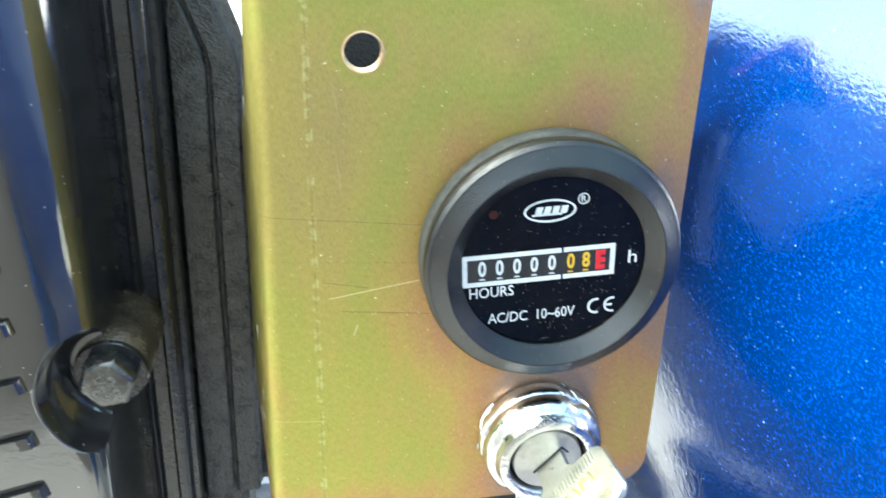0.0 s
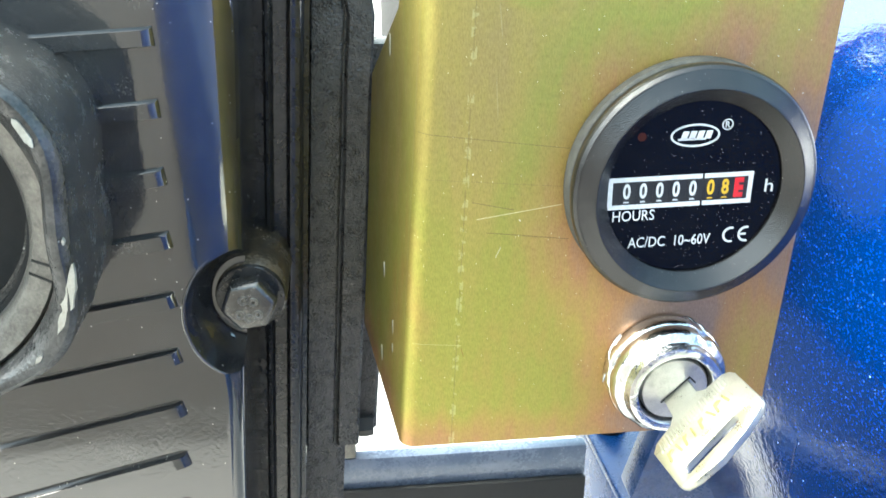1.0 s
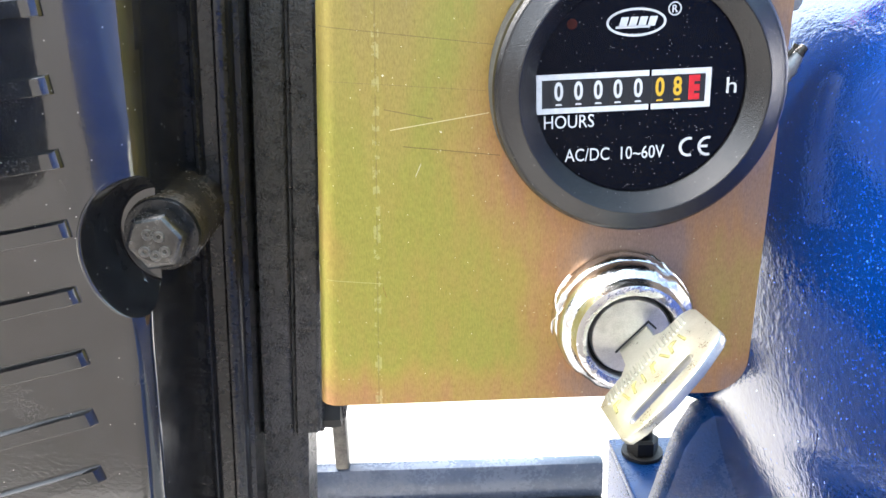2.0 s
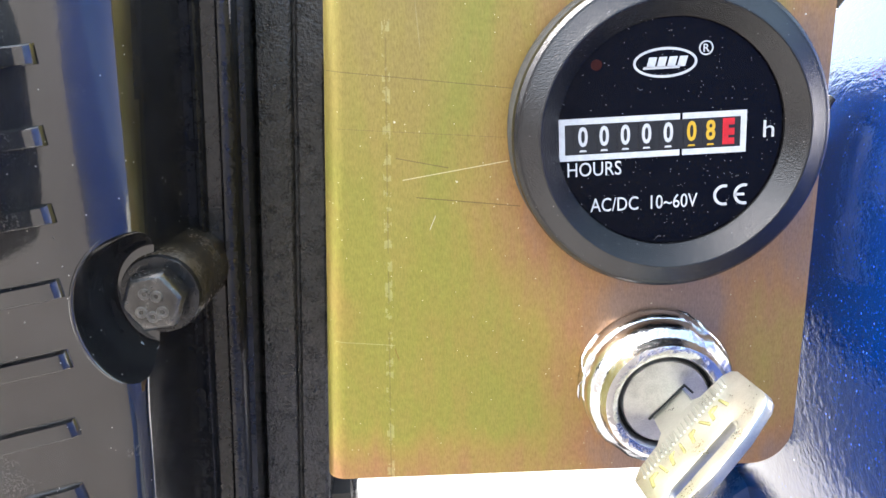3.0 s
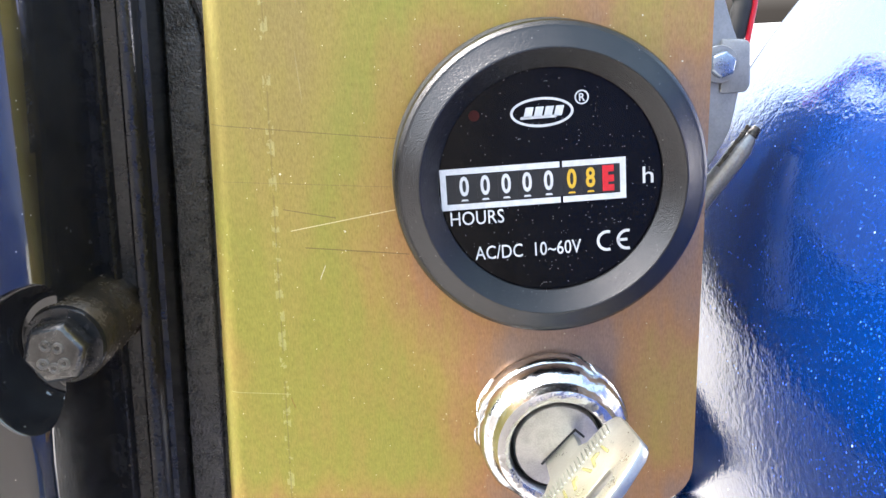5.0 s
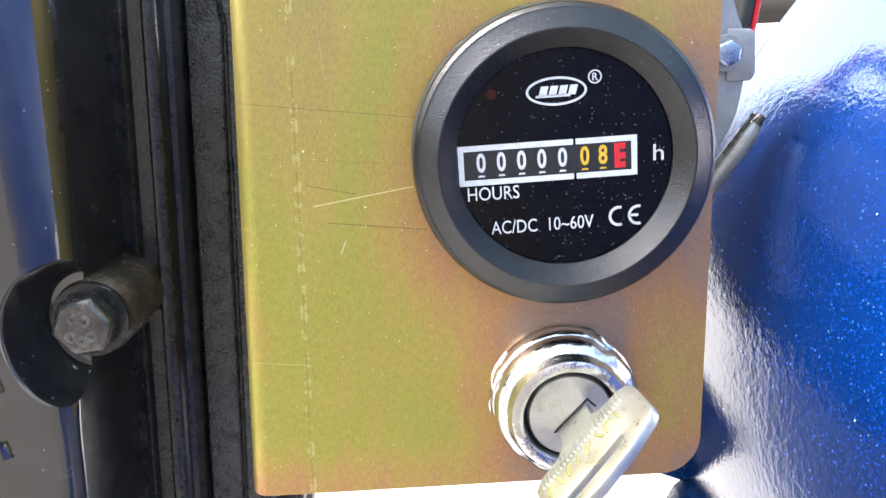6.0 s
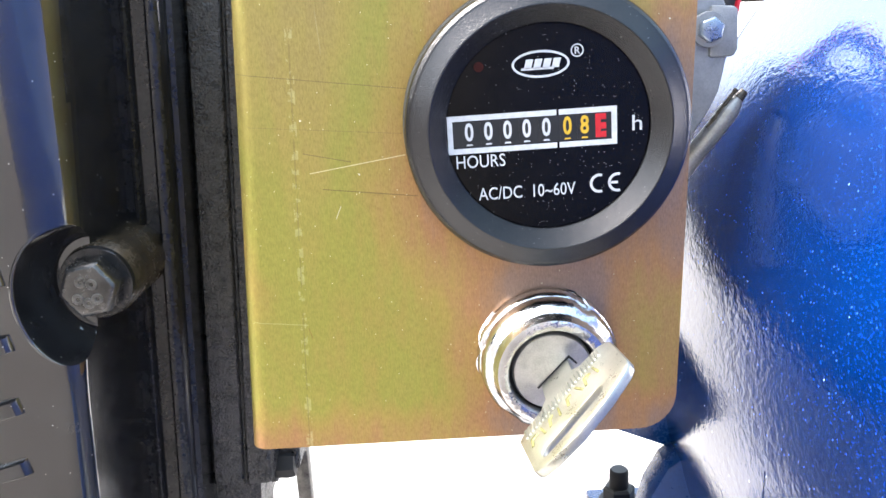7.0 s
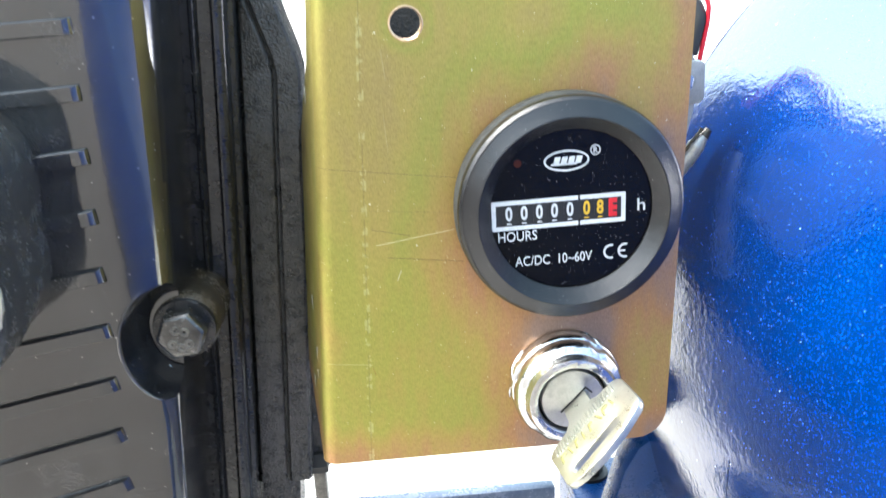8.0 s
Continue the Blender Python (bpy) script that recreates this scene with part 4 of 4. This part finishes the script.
engine = thing("cylinder_block", (-0.01, 0.2, 0.64), "dark engine cylinder block behind the bracket", "engine block", stand=ASKEW)
part("body", box(-0.052, 0.016, 0.100, 0.60, 0.6550, 0.856, 0.004), MATT_IRON, engine)
part("bridge", box(-0.41, -0.050, 0.32, 0.60, 0.610, 0.660, 0.006), CAST_BLACK, engine)

# grey casting with its flange bolt, between bracket and tank
ear = thing("alternator_ear", (0.06, 0.125, 0.72), "grey cast aluminium ear bolted behind the bracket", "casting", stand=ASKEW)
part("arm", prism([(0.030, 0.720), (0.0640, 0.726), (0.0715, 0.7379), (0.0740, 0.7432), (0.0753, 0.7489), (0.0763, 0.7546), (0.0763, 0.7640), (0.0755, 0.7711), (0.0742, 0.7742), (0.0712, 0.7839), (0.0680, 0.8000), (0.030, 0.802)], -0.133, -0.1197, on_front, 0.0012), ALUMINIUM, ear)
part("lug", prism([(0.0700, 0.7545), (0.0781, 0.7545), (0.0795, 0.7567), (0.0792, 0.7695), (0.0780, 0.7707), (0.0700, 0.7713)], -0.132, -0.1187, on_front, 0.0012), ALUMINIUM, ear, "squared lug beside the bolt")
ear_bolt = thing("flange_bolt", (0.0694, 0.1187, 0.7637), "small zinc flange bolt in a grey aluminium ear", "bolt", stand=ASKEW)
bolt_parts(ear_bolt, (0.0694, 0.1187, 0.7637), 0.0074, 0.0034, 0.0058, 0.01, ZINC_BLUE, 20, ring=ALUMINIUM)
solid("rubber_hose", tube(smooth_line([(0.0872, 0.1600, 0.7680), (0.0885, 0.1600, 0.7730), (0.0897, 0.1601, 0.7780), (0.0905, 0.1604, 0.7835), (0.0865, 0.1630, 0.7905), (0.0740, 0.1680, 0.7970), (0.0450, 0.1740, 0.8000)]), [0.0032] + [0.0036] * 48), RUBBER, "black rubber hose above the aluminium ear", "hose", stand=ASKEW)
solid("red_cable", tube(smooth_line([(0.0898, 0.1578, 0.7580), (0.0907, 0.1578, 0.7625), (0.0917, 0.1579, 0.7683), (0.0931, 0.1580, 0.7760), (0.0941, 0.1580, 0.7836), (0.0930, 0.1590, 0.7910), (0.0840, 0.1640, 0.7985), (0.050, 0.172, 0.8050)]), 0.0010), RED_WIRE, "red insulated cable beside a black hose", "cable", stand=ASKEW)
pipe = thing("steel_pipe", (0.05, 0.1290, 0.695), "pale weathered steel pipe with a rusty edge beside the blue tank", "pipe", stand=ASKEW)
run = smooth_line([(0.0480, 0.1288, 0.6930), (0.0660, 0.1292, 0.7165), (0.0768, 0.1295, 0.7297), (0.0805, 0.1297, 0.7346), (0.0848, 0.1299, 0.7402)])
part("tube", tube(run, [0.0036] * 25 + [0.0036 - 0.00028 * i for i in range(8)], 18), PIPE_GREY, pipe)
part("rusty_edge", tube([q + Vector((-0.0020, -0.0014, 0.0024)) for q in run[14:]], [0.0008 + 0.0004 * noise.noise((i * 0.6, 4, 1)) for i in range(len(run) - 14)], 10), BOSS_BROWN, pipe, "rusty brown upper edge")
part("tip", tube([run[-3] + Vector((0.0, -0.0003, 0.0002)), run[-1] + Vector((0.0012, 0, 0.0014))], [0.0021, 0.0015], 12), BOSS_BROWN, pipe, "rusty brown end tip")

# ---- the blue tank ----
tank = thing("blue_tank", (0.29, -0.05, 0.41), "large blue enamelled steel tank lying along the machine", "tank", stand=ASKEW)
TX, TZ, TR = 0.292, 0.635, 0.225
TY0, TY1 = -0.90, 0.185


def tank_shell():
    rows = []
    n = 14
    for i in range(n + 1):
        a = radians(90 * i / n)
        rows.append((TR * math.sin(a), TY0 - 0.07 * math.cos(a)))
    rows += [(TR, -0.4), (TR, -0.2), (TR, 0.0), (TR, 0.1)]
    for i in range(n + 1):
        a = radians(90 * i / n)
        rows.append((TR * math.cos(a), TY1 + 0.06 * math.sin(a)))
    rows[0], rows[-1] = (0.0, rows[0][1]), (0.0, rows[-1][1])
    return lathe(rows, (TX, 0, TZ), 160)


part("shell", tank_shell(), ENAMEL, tank, smooth=60)
seam = []
for i in range(41):
    a = radians(178 + 10 * i / 40)
    r = TR + 0.0001 + 0.0002 * noise.noise((i * 0.4, 2, 0))
    seam.append((TX + r * math.cos(a), 0.0465 + 0.0006 * noise.noise((i * 0.2, 0, 7)), TZ + r * math.sin(a)))
part("seam", tube(seam, [0.0001 + 0.0002 * abs(noise.noise((i * 0.5, 0, 3))) for i in range(41)], 8), ENAMEL, tank, "thin ridge in the blue paint")

# ---- blue saddle under the tank, with its mount ----
saddle = thing("tank_saddle", (0.08, 0.13, 0.0), "blue painted steel saddle carrying the tank", "saddle", stand=ASKEW)
part("foot_plate", prism([(0.0498, 0.2540), (0.0556, 0.150), (0.125, 0.150), (0.125, 0.2540)], 0.5050, 0.5110, level, 0.0016), SADDLE_BLUE, saddle)
part("leg", prism([(0.0500, 0.2530), (0.0558, 0.151), (0.123, 0.151), (0.123, 0.2530)], 0.0, 0.5055, level, 0.0010), SADDLE_BLUE, saddle)
part("web", prism([(0.0620, 0.5105), (0.0495, 0.5340), (0.0537, 0.5499), (0.0599, 0.5732), (0.0665, 0.5853), (0.0800, 0.5950), (0.120, 0.590), (0.120, 0.5105)], -0.164, -0.146, on_front, 0.0012), SADDLE_BLUE, saddle)
part("cradle", prism([(0.0385, 0.6005), (0.0695, 0.5872), (0.0800, 0.5900), (0.0800, 0.640), (0.0620, 0.640), (0.0385, 0.6120)], -0.172, -0.162, on_front, 0.0008), SADDLE_BLUE, saddle)
# Added stand, out of view; only reflections could show it.
part("stand", box(0.14, 0.45, -0.80, -0.70, 0.0, 0.4500, 0.006), SADDLE_BLUE, saddle, "unseen blue stand added under the tank")
STUD = Vector((0.0655, 0.238, 0.5110))
mount_bolt = thing("mount_bolt", STUD, "black bolt with nut standing on the blue foot", "bolt", stand=ASKEW)
part("washer", lathe([(0.0, -0.0002), (0.0110, -0.0002), (0.0112, 0.0006), (0.0110, 0.0020), (0.0, 0.0020)], STUD, 24, axis="z"), RUBBER, mount_bolt)
part("nut", lathe([(0.0, 0.0018), (0.0078, 0.0018), (0.0085, 0.0027), (0.0085, 0.0098), (0.0072, 0.0110), (0.0, 0.0110)], STUD, 6, axis="z"), RUBBER, mount_bolt, smooth=20)
part("stud", lathe([(0.0, 0.0105), (0.0052, 0.0105), (0.0052, 0.0198), (0.0043, 0.0210), (0.0, 0.0212)], STUD, 18, axis="z"), RUBBER, mount_bolt)

# ---- frame under the machine ----
frame_beam = thing("frame_beam", (-0.02, 0.2, 0.0), "blue-grey painted steel frame beam under the engine", "frame", stand=ASKEW)
part("beam", box(-0.60, 0.0275, 0.152, 0.1595, 0.545, 0.564, 0.002), FRAME_GREY, frame_beam)
part("leg", box(-0.55, -0.49, 0.1525, 0.205, 0.0, 0.546, 0.004), FRAME_GREY, frame_beam)
# Black sheet in place of the shaded void below the beam.
part("void_sheet", box(-0.48, 0.0270, 0.1486, 0.1518, 0.25, 0.5475, 0.001), RUBBER, frame_beam, "near-black sheet standing in for the shade under the beam")

stud_bolt = thing("block_bolt", (-0.076, 0.08, 0.63), "black bolt head on the side of the engine block foot", "bolt", stand=ASKEW)
part("head", lathe([(0.0, -0.0800), (0.0046, -0.0800), (0.0048, -0.0760), (0.0044, -0.0735), (0.0, -0.0732)], (-0.0012, 0.0853, 0.6320), 6, axis="x"), RUBBER, stud_bolt, smooth=20)
part("washer", lathe([(0.0, -0.0812), (0.0058, -0.0812), (0.0058, -0.0796), (0.0, -0.0796)], (-0.0012, 0.0853, 0.6320), 24, axis="x"), RUBBER, stud_bolt)
solid("mount_post", box(-0.0890, -0.0830, 0.152, 0.1595, 0.5642, 0.6000, 0.0012), CAST_FACE, "worn grey steel post under the engine block", "post", stand=ASKEW)
